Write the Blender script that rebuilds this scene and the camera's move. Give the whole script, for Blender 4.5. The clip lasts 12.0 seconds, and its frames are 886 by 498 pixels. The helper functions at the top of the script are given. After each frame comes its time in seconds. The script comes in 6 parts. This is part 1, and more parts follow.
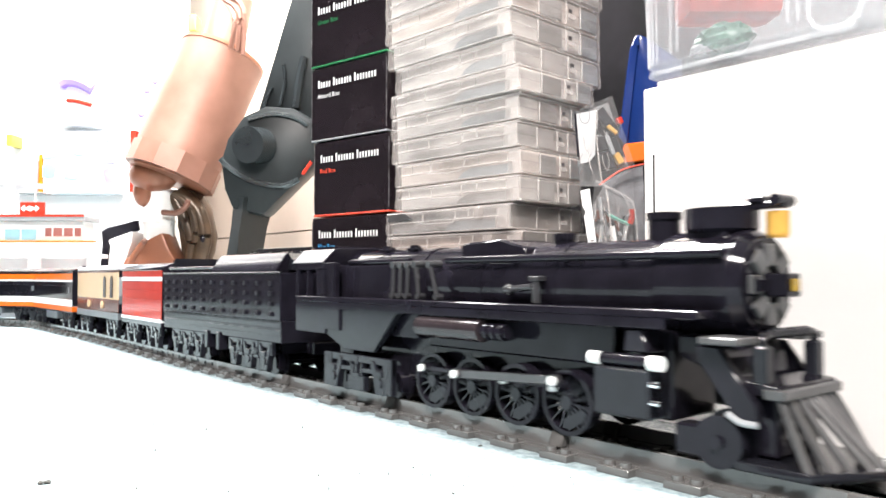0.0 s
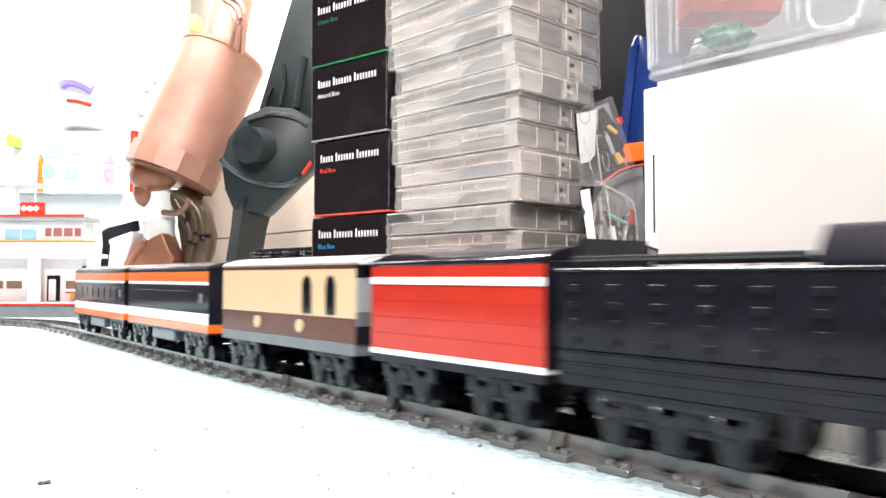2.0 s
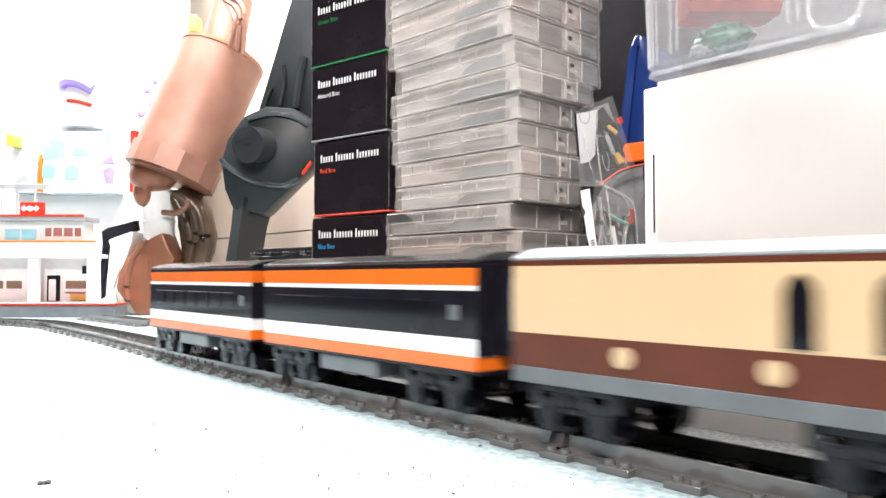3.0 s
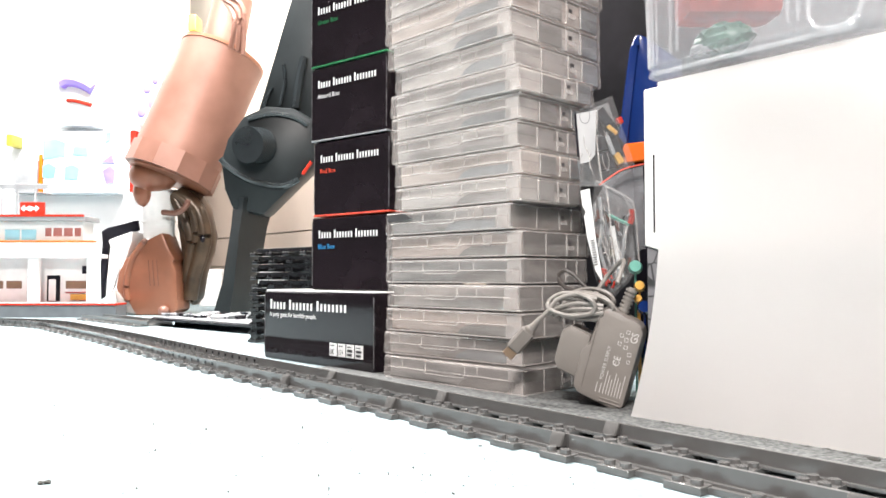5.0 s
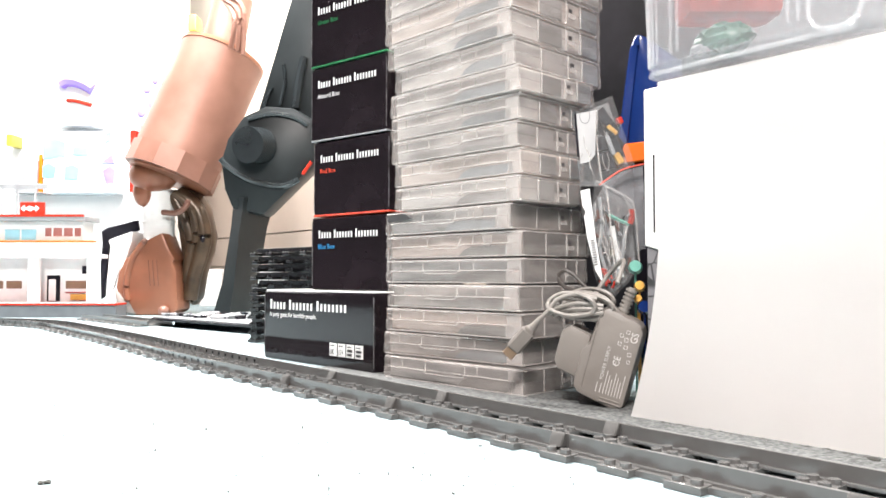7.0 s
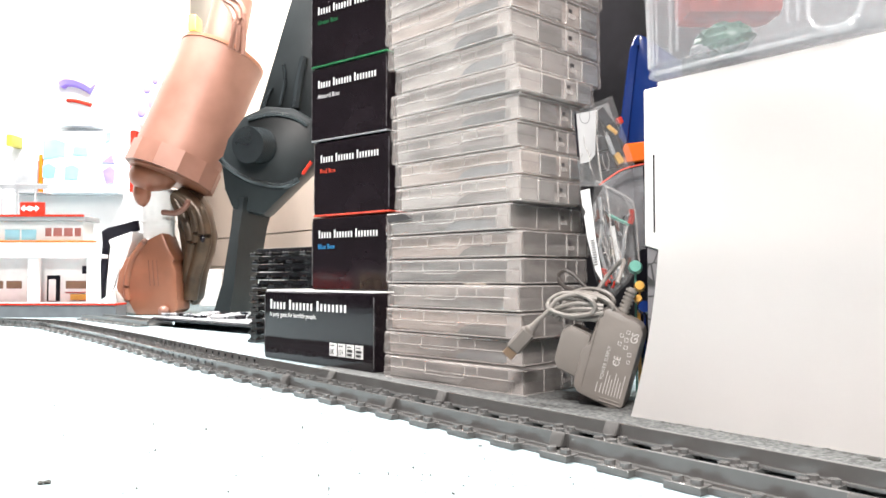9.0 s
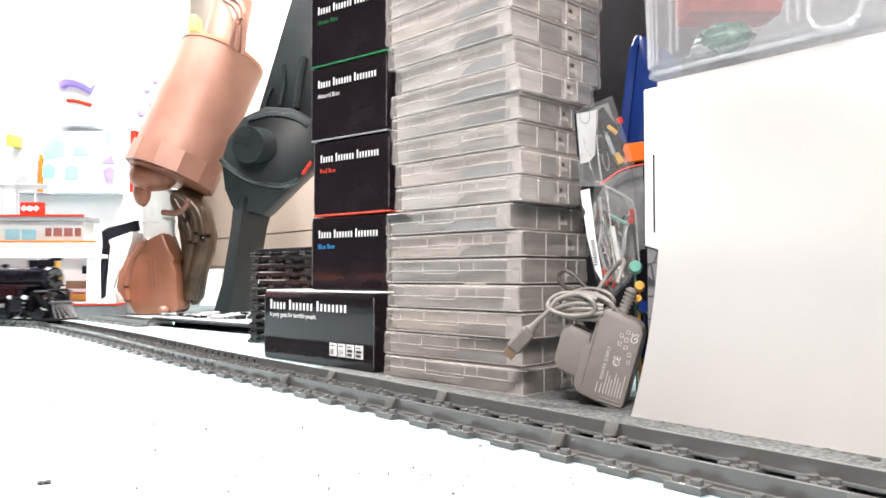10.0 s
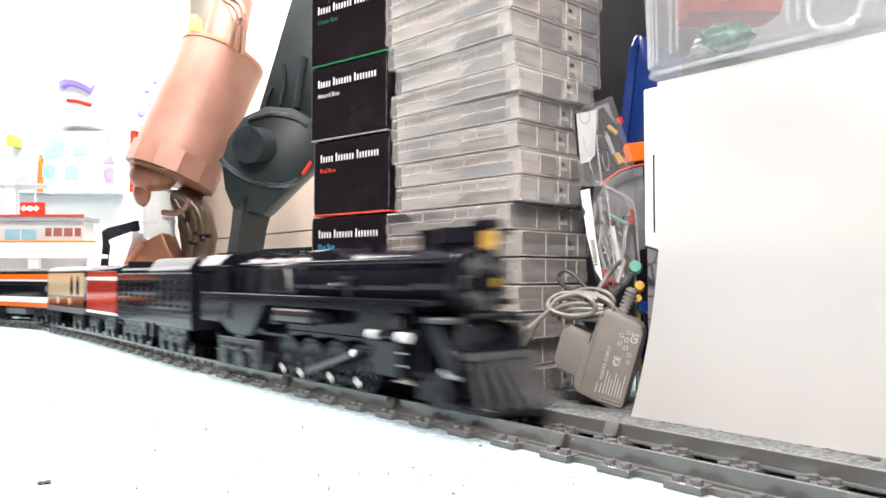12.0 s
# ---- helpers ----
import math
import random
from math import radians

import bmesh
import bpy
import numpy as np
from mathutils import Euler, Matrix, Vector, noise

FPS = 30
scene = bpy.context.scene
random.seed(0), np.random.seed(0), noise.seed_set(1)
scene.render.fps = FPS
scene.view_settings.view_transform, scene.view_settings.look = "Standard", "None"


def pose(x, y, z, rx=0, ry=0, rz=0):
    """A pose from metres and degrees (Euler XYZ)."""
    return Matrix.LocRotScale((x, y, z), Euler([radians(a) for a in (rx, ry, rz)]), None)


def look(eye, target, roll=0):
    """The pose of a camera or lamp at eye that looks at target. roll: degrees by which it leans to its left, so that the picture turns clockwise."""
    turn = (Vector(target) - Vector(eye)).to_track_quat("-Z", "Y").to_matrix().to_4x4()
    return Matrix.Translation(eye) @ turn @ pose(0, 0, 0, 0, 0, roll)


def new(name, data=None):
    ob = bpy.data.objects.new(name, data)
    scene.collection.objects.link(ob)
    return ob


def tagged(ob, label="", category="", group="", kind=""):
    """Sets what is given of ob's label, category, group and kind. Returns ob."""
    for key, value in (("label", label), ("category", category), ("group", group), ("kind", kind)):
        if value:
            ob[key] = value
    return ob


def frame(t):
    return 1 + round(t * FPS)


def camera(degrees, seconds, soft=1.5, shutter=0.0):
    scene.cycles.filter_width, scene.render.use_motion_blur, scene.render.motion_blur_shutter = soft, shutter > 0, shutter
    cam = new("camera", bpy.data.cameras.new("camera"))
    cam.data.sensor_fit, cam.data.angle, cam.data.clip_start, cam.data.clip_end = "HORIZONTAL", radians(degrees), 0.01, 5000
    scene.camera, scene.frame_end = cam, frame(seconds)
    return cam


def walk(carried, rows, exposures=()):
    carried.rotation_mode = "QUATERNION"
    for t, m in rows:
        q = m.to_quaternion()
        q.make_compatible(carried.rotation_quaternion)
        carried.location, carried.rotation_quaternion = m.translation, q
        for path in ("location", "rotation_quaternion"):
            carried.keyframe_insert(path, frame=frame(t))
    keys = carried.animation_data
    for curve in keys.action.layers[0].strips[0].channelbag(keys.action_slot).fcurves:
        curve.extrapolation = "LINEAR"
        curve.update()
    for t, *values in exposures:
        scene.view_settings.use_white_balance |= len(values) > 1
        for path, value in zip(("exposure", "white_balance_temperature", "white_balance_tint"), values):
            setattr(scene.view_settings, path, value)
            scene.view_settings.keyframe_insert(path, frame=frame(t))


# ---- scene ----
EYE = Vector((0.22937, -0.28182, 0.079685))
AIM = Vector((-0.77220, 0.63440, 0.036219))
cam = camera(60.08, 12.0, soft=1.6, shutter=0.7)
walk(cam, [(0, look(EYE, EYE + AIM)), (12, look(EYE, EYE + AIM))],
     [(0, 0.5), (1.0, 0.4), (2.0, 0.26), (2.5, 0.18), (3.0, 0.05), (5.0, 0.06), (6.5, 0.0), (7.0, 0.2), (7.4, 0.22), (8.8, 0.09), (11, 0.05), (12, 0.08)])

# ---- light ----
world = bpy.data.worlds.new("room_world")
scene.world = world
world.use_nodes = True
world.node_tree.nodes["Background"].inputs[0].default_value = (0.9, 0.95, 1.0, 1)
world.node_tree.nodes["Background"].inputs[1].default_value = 0.3


def area_lamp(name, m, sx, sy, watts, colour):
    d = bpy.data.lights.new(name, "AREA")
    d.shape, d.size, d.size_y, d.energy, d.color = "RECTANGLE", sx, sy, watts, colour
    ob = new(name, d)
    ob.matrix_basis = m
    return ob


area_lamp("ceiling_lamp_light", look((-0.95, 0.12, 1.7), (-0.9, 0.1, 0)), 0.5, 0.4, 135, (1.0, 0.97, 0.95))
# unseen fill, added to brighten the paper and the upright fronts
area_lamp("front_fill_light", look((0.6, -0.85, 1.25), (0.05, 0.0, 0)), 0.55, 0.25, 47, (1.0, 0.935, 0.9))
# unseen fill, added to wash out the shelf on the far left
area_lamp("shelf_fill_light", look((-1.36, 0.0, 1.3), (-1.8, 0.3, 0.3)), 0.4, 0.3, 17, (1.0, 0.98, 0.97))


# ---- materials ----
def mat(name, colour, rough=0.5, metal=0.0, vary=0.12, scale=40.0, bump=0.0, bump_scale=200.0, second=None, alpha=1.0, transmit=0.0, spec=0.5, coat=0.0, rvary=0.03):
    m = bpy.data.materials.new(name)
    m.use_nodes = True
    nt = m.node_tree
    n, l = nt.nodes, nt.links
    b = n["Principled BSDF"]
    tc = n.new("ShaderNodeTexCoord")
    noise_a = n.new("ShaderNodeTexNoise")
    noise_a.inputs["Scale"].default_value, noise_a.inputs["Detail"].default_value = scale, 6
    l.new(tc.outputs["Object"], noise_a.inputs["Vector"])
    ramp = n.new("ShaderNodeValToRGB")
    c = Vector(colour)
    lo, hi = (c * (1 - vary), second or c * (1 + vary * 0.6))
    ramp.color_ramp.elements[0].position, ramp.color_ramp.elements[1].position = 0.35, 0.65
    ramp.color_ramp.elements[0].color, ramp.color_ramp.elements[1].color = (*lo, 1), (*[min(v, 1) for v in hi], 1)
    l.new(noise_a.outputs["Fac"], ramp.inputs["Fac"])
    l.new(ramp.outputs["Color"], b.inputs["Base Color"])
    fine = n.new("ShaderNodeTexNoise")
    fine.inputs["Scale"].default_value, fine.inputs["Detail"].default_value = bump_scale, 4
    l.new(tc.outputs["Object"], fine.inputs["Vector"])
    mr = n.new("ShaderNodeMapRange")
    mr.inputs["To Min"].default_value, mr.inputs["To Max"].default_value = max(0.02, rough - rvary), min(1, rough + rvary)
    l.new(fine.outputs["Fac"], mr.inputs["Value"])
    l.new(mr.outputs["Result"], b.inputs["Roughness"])
    b.inputs["Metallic"].default_value = metal
    b.inputs["Specular IOR Level"].default_value = spec
    b.inputs["Coat Weight"].default_value = coat
    b.inputs["Coat Roughness"].default_value = 0.05
    b.inputs["Alpha"].default_value = alpha
    b.inputs["Transmission Weight"].default_value = transmit
    if bump:
        bp = n.new("ShaderNodeBump")
        bp.inputs["Strength"].default_value, bp.inputs["Distance"].default_value = bump, 0.0006
        l.new(fine.outputs["Fac"], bp.inputs["Height"])
        l.new(bp.outputs["Normal"], b.inputs["Normal"])
    return m


BLACK = mat("black_plastic", (0.0102, 0.0092, 0.0138), 0.08, vary=0.3, scale=60, bump=0.04, bump_scale=70, spec=0.2, rvary=0.02)
ROOF_BLACK = mat("glossy_black_roof", (0.008, 0.008, 0.0095), 0.22, vary=0.3, scale=60, bump=0.05, bump_scale=90, spec=0.9)
SATIN = mat("satin_black_plastic", (0.0105, 0.0098, 0.0142), 0.12, vary=0.3, bump=0.06, spec=0.2)
DARK = mat("dark_grey_plastic", (0.0115, 0.012, 0.016), 0.16, vary=0.2, bump=0.08, spec=0.28)
TRACK = mat("track_grey_plastic", (0.102, 0.1, 0.098), 0.18, vary=0.06, scale=120, bump=0.02, bump_scale=500, spec=0.85)
TAB = mat("matt_track_grey", (0.07, 0.068, 0.066), 0.65, vary=0.1, scale=300, spec=0.15)
GREY = mat("light_grey_plastic", (0.3, 0.31, 0.32), 0.3)
MIDGREY = mat("mid_grey_plastic", (0.12, 0.13, 0.14), 0.3)
WHITE = mat("white_plastic", (0.8, 0.8, 0.79), 0.3, vary=0.05)
RED = mat("red_plastic", (0.44, 0.03, 0.017), 0.1, vary=0.06, bump=0.04, bump_scale=60, spec=0.3)
TAN = mat("tan_plastic", (0.6, 0.43, 0.26), 0.16, vary=0.025, scale=14, rvary=0.0, spec=0.3)
BROWN = mat("brown_plastic", (0.1, 0.027, 0.014), 0.13, vary=0.12, spec=0.22)
ORANGE = mat("orange_plastic", (0.74, 0.14, 0.012), 0.14, vary=0.06)
GOLD = mat("gold_plastic", (0.8, 0.45, 0.1), 0.3, metal=0.5)
OCHRE = mat("dark_yellow_lens", (0.3, 0.19, 0.015), 0.15)
CHROME = mat("chrome", (0.7, 0.7, 0.72), 0.15, metal=1.0)
SILVER = mat("silver_plastic", (0.4, 0.4, 0.42), 0.35, metal=0.5)
GLASS = mat("dark_window", (0.005, 0.005, 0.008), 0.08, vary=0.1, spec=0.25)
BOARD = mat("pale_blue_board", (0.22, 0.295, 0.32), 0.85, vary=0.3, scale=220, bump=1.0, bump_scale=420, second=(0.31, 0.385, 0.405))
WALLM = mat("cream_wall_paint", (0.72, 0.65, 0.56), 0.7, vary=0.06, scale=5, bump=0.15, bump_scale=60)
DADO = mat("beige_panel_paint", (0.4, 0.325, 0.27), 0.5, vary=0.06, scale=5, bump=0.1, bump_scale=60)
ROOMW = mat("white_wall_paint", (0.82, 0.82, 0.82), 0.75, vary=0.03, scale=4, bump=0.1)
DIMW = mat("dim_room_wall", (0.07, 0.07, 0.08), 0.7, vary=0.1, scale=4)
CARTON = mat("black_printed_card", (0.013, 0.0095, 0.012), 0.07, vary=0.25, scale=30, bump=0.3, bump_scale=28, coat=0.1, spec=0.26)
CARTON_SIDE = mat("white_card", (0.6, 0.6, 0.58), 0.6)
CARTON_EDGE = mat("scuffed_card_edge", (0.12, 0.115, 0.12), 0.5, vary=0.85, scale=90)
INK = mat("white_ink", (0.85, 0.85, 0.85), 0.4, vary=0.02)
INK_RED = mat("red_ink", (0.8, 0.08, 0.04), 0.4)
INK_BLUE = mat("blue_ink", (0.03, 0.28, 0.6), 0.4)
INK_GREEN = mat("green_ink", (0.02, 0.2, 0.07), 0.4)
INK_BLACK = mat("black_ink", (0.03, 0.03, 0.03), 0.5)
COPPER = mat("copper_paint", (0.185, 0.084, 0.058), 0.46, metal=0.15, vary=0.14, scale=9, bump=0.4, bump_scale=14, second=(0.23, 0.114, 0.084))
COPPER_DARK = mat("dark_copper_paint", (0.25, 0.1, 0.057), 0.3, metal=0.2, vary=0.2, scale=10, bump=0.12, bump_scale=30)
WORN = mat("worn_grey_patch", (0.3, 0.27, 0.25), 0.6, vary=0.4, scale=40)
BRONZE = mat("bronze_paint", (0.085, 0.055, 0.034), 0.3, metal=0.25, vary=0.5, scale=22)
GUNM = mat("grey_painted_foam", (0.017, 0.021, 0.0225), 0.36, vary=0.25, scale=12, bump=0.3, bump_scale=26, spec=0.22)
GUN_GLOSS = mat("glossy_grey_paint", (0.02, 0.024, 0.026), 0.12, vary=0.2, scale=20, bump=0.2, bump_scale=40, spec=0.7)
PAPER = mat("white_paper", (0.9, 0.88, 0.865), 0.75, vary=0.025, scale=8, bump=0.08, bump_scale=30)
ADAPT = mat("grey_adapter_plastic", (0.215, 0.195, 0.178), 0.42, vary=0.06, bump=0.15, bump_scale=700)
CABLE = mat("grey_cable_rubber", (0.27, 0.25, 0.23), 0.45, vary=0.06)
BLUE = mat("blue_plastic", (0.006, 0.024, 0.13), 0.16, vary=0.08)
CRUMB = mat("dark_grit", (0.05, 0.05, 0.045), 0.9, vary=0.5)
CLEAR = mat("frosted_clear_plastic", (0.66, 0.61, 0.58), 0.2, vary=0.06, scale=14, alpha=0.22, bump=0.05, bump_scale=30, spec=0.6)
# paler than CLEAR: thick edges, with the light they catch put into the colour
CLEAR_RIM = mat("frosted_clear_rim", (0.84, 0.79, 0.76), 0.25, vary=0.04, scale=20, alpha=0.27, spec=0.5)
CLEAR_THIN = mat("clear_film", (0.5, 0.5, 0.5), 0.14, vary=0.03, alpha=0.08, bump=0.9, bump_scale=90)
DARKBACK = mat("black_cloth", (0.0085, 0.0075, 0.01), 0.85, vary=0.4, spec=0.15)


# ---- mesh helpers ----
def box(bm, cx, cy, cz, sx, sy, sz, bev=0.0, m=None):
    r = bmesh.ops.create_cube(bm, size=1.0, matrix=Matrix.Translation((cx, cy, cz)) @ Matrix.Diagonal((sx, sy, sz, 1)))
    vs = r["verts"]
    if bev:
        es = list({e for v in vs for e in v.link_edges})
        r2 = bmesh.ops.bevel(bm, geom=es, offset=bev, segments=2 if bev >= 0.002 else 1, profile=0.6, affect="EDGES")
        vs = list({v for f in r2["faces"] for v in f.verts})
    if m is not None:
        bmesh.ops.transform(bm, matrix=m, verts=[v for v in vs if v.is_valid])
    return bm


def span(bm, x0, x1, y0, y1, z0, z1, bev=0.0):
    return box(bm, (x0 + x1) / 2, (y0 + y1) / 2, (z0 + z1) / 2, abs(x1 - x0), abs(y1 - y0), abs(z1 - z0), bev)


def cyl(bm, a, b, r, r2=None, seg=20, caps=True):
    a, b = Vector(a), Vector(b)
    d = b - a
    m = Matrix.Translation((a + b) / 2) @ d.to_track_quat("Z", "Y").to_matrix().to_4x4()
    bmesh.ops.create_cone(bm, cap_ends=caps, segments=seg, radius1=r, radius2=r if r2 is None else r2, depth=d.length, matrix=m)
    return bm


def ball(bm, c, r, sx=1, sy=1, sz=1, seg=16):
    bmesh.ops.create_uvsphere(bm, u_segments=seg, v_segments=seg // 2 + 2, radius=r, matrix=Matrix.Translation(c) @ Matrix.Diagonal((sx, sy, sz, 1)))
    return bm


def prism(bm, pts, axis, a, b, bev=0.0):
    """A polygon of 2D points drawn out from a to b along an axis; the points are (x, z) for y, (y, z) for x, (x, y) for z."""
    def p3(p, v):
        return {"y": (p[0], v, p[1]), "x": (v, p[0], p[1]), "z": (p[0], p[1], v)}[axis]
    lo = [bm.verts.new(p3(p, a)) for p in pts]
    hi = [bm.verts.new(p3(p, b)) for p in pts]
    fs = [bm.faces.new(lo), bm.faces.new(hi[::-1])]
    n = len(pts)
    for i in range(n):
        fs.append(bm.faces.new((lo[i], hi[i], hi[(i + 1) % n], lo[(i + 1) % n])))
    bmesh.ops.recalc_face_normals(bm, faces=fs)
    if bev:
        es = list({e for f in fs for e in f.edges})
        bmesh.ops.bevel(bm, geom=es, offset=bev, segments=2 if bev >= 0.002 else 1, profile=0.6, affect="EDGES")
    return bm


def tube(bm, pts, r, seg=8):
    """A round tube along a smooth line through points."""
    P = [Vector(p) for p in pts]
    line = []
    for i in range(len(P) - 1):
        p0, p1, p2, p3 = P[max(i - 1, 0)], P[i], P[i + 1], P[min(i + 2, len(P) - 1)]
        for k in range(6):
            t = k / 6
            line.append(0.5 * ((2 * p1) + (p2 - p0) * t + (2 * p0 - 5 * p1 + 4 * p2 - p3) * t * t + (3 * p1 - p0 - 3 * p2 + p3) * t ** 3))
    line.append(P[-1])
    rings = []
    for i, c in enumerate(line):
        d = (line[min(i + 1, len(line) - 1)] - line[max(i - 1, 0)]).normalized()
        q = d.to_track_quat("Z", "Y")
        rings.append([bm.verts.new(c + q @ Vector((r * math.cos(2 * math.pi * k / seg), r * math.sin(2 * math.pi * k / seg), 0))) for k in range(seg)])
    for a, b in zip(rings, rings[1:]):
        for k in range(seg):
            bm.faces.new((a[k], a[(k + 1) % seg], b[(k + 1) % seg], b[k]))
    bm.faces.new(rings[0][::-1])
    bm.faces.new(rings[-1])
    return bm


def mesh_of(name, bm, material, smooth=35):
    me = bpy.data.meshes.new(name)
    bm.to_mesh(me)
    bm.free()
    me.materials.append(material)
    if smooth:
        me.shade_smooth()
        me.set_sharp_from_angle(angle=radians(smooth))
    return me


def part(name, bm, material, parent=None, label="", smooth=35):
    ob = new(name, mesh_of(name, bm, material, smooth))
    ob.parent = parent
    if label:
        tagged(ob, label)
    return ob


def thing(name, m, label, category, group="", kind=""):
    ob = new(name)
    ob.matrix_basis = m
    ob.empty_display_size = 0.02
    return tagged(ob, label, category, group, kind)


def B():
    return bmesh.new()


# ---- setting ----
def setting():
    def slab(name, x0, x1, y0, y1, z0, z1, material, label):
        return tagged(part(name, span(B(), x0, x1, y0, y1, z0, z1), material, smooth=0), label, "structure", kind="structure")
    slab("ground", -2.2, 1.5, -0.78, 0.6, -0.025, 0, BOARD, "pale blue textured layout board under the track")
    slab("wall_north", -2.4, 1.7, 0.604, 0.7, -0.75, 1.8, WALLM, "cream painted wall behind the layout")
    # these three walls are coloured dark so black plastic reflects a dim room
    slab("wall_west", -2.5, -2.4, -2.3, 0.6, -0.75, 1.8, DIMW, "wall at the end of the room, darkened to keep reflections dark")
    slab("wall_south", -2.4, 1.7, -2.3, -2.2, -0.75, 1.8, DIMW, "unseen wall across the room, darkened to keep reflections dark")
    slab("wall_east", 1.6, 1.7, -2.2, 0.6, -0.75, 1.8, DIMW, "unseen wall at the near end, darkened to keep reflections dark")
    slab("ceiling", -2.5, 1.7, -2.3, 0.7, 1.8, 1.9, ROOMW, "white ceiling")
    slab("floor", -2.4, 1.6, -2.2, 0.6, -0.8, -0.754, DARK, "dark floor under the layout table")
    for z0, z1 in ((0.0005, 0.106), (0.1095, 0.184), (0.1875, 0.43)):
        slab("trim", -2.3, 1.5, 0.592, 0.6035, z0, z1, DADO, "beige wall panel board with a thin joint")


# ---- the track's line ----
X_LEFT, X_RIGHT, RADIUS = -1.055, 0.46, 0.32
LOOP = 2 * (X_RIGHT - X_LEFT) + 2 * math.pi * RADIUS


def bend(x):
    """How far the line of the front straight wanders from y = 0."""
    t = min(max((-0.36 - x) / 0.5, 0), 1)
    return 0.014 * t * t * (3 - 2 * t)


def rail_point(u):
    """Place and heading on the loop; u is x along the front straight."""
    a = X_RIGHT - X_LEFT
    u = (u - X_LEFT) % LOOP
    y0 = bend(-0.9)
    if u <= a:
        x = X_LEFT + u
        y = bend(x) if x < 0 else 0
        slope = (bend(x + 0.002) - bend(x - 0.002)) / 0.004 if x < 0.1 else 0
        return Vector((x, y, 0)), math.atan(slope)
    u -= a
    if u <= math.pi * RADIUS:
        h = u / RADIUS
        return Vector((X_RIGHT + RADIUS * math.sin(h), -RADIUS + RADIUS * math.cos(h), 0)), -h
    u -= math.pi * RADIUS
    if u <= a:
        f = u / a
        return Vector((X_RIGHT - u, -2 * RADIUS + y0 * f, 0)), -math.pi - y0 / a
    u -= a
    h = u / RADIUS
    return Vector((X_LEFT - RADIUS * math.sin(h), y0 - RADIUS - RADIUS * math.cos(h), 0)), -math.pi - h


def strip(bm, us, offs, z0, z1):
    """A bar that follows the track's line, between two side offsets and two heights."""
    rings = []
    for u in us:
        p, h = rail_point(u)
        side = Vector((-math.sin(h), math.cos(h), 0))
        rings.append([bm.verts.new(p + side * o + Vector((0, 0, z))) for o, z in ((offs[0], z0), (offs[1], z0), (offs[1], z1), (offs[0], z1))])
    for a, b in zip(rings, rings[1:]):
        for k in range(4):
            bm.faces.new((a[k], a[(k + 1) % 4], b[(k + 1) % 4], b[k]))
    bm.faces.new(rings[0])
    bm.faces.new(rings[-1][::-1])
    bmesh.ops.recalc_face_normals(bm, faces=bm.faces)
    return bm


def sleeper_mesh():
    bm = B()
    for s in (-1, 1):
        span(bm, -0.008, 0.008, s * 0.018, s * 0.032, 0, 0.0032, 0.0003)
        for x in (-0.004, 0.004):
            cyl(bm, (x, s * 0.028, 0.003), (x, s * 0.028, 0.005), 0.0024, seg=12)
        span(bm, -0.0075, 0.0075, s * 0.004, s * 0.0185, 0, 0.0032)
    span(bm, -0.007, 0.007, -0.0045, 0.0045, 0, 0.003)
    for y in (-0.012, -0.004, 0.004, 0.012):
        for x in (-0.004, 0.004):
            cyl(bm, (x, y, 0.003), (x, y, 0.005), 0.0024, seg=12)
    return mesh_of("sleeper", bm, TRACK, 40)


def tab_mesh():
    bm, bm2 = B(), B()
    prism(bm2, [(-0.0215, 0.004), (-0.026, 0.0042), (-0.0235, 0.0105), (-0.0215, 0.0105)], "x", -0.0085, -0.0005, 0.0006)
    prism(bm, [(0.0115, 0.004), (0.0165, 0.0042), (0.0165, 0.0105), (0.0148, 0.0105)], "x", -0.0085, -0.0005, 0.0006)
    return mesh_of("rail_tab", bm, TAB, 40), mesh_of("rail_tab", bm2, TAB, 40)


NOTCH = mesh_of("rail_notch", span(B(), -0.0013, 0.0013, -0.0004, 0.0004, -0.0012, 0.0012), DARK, 0)


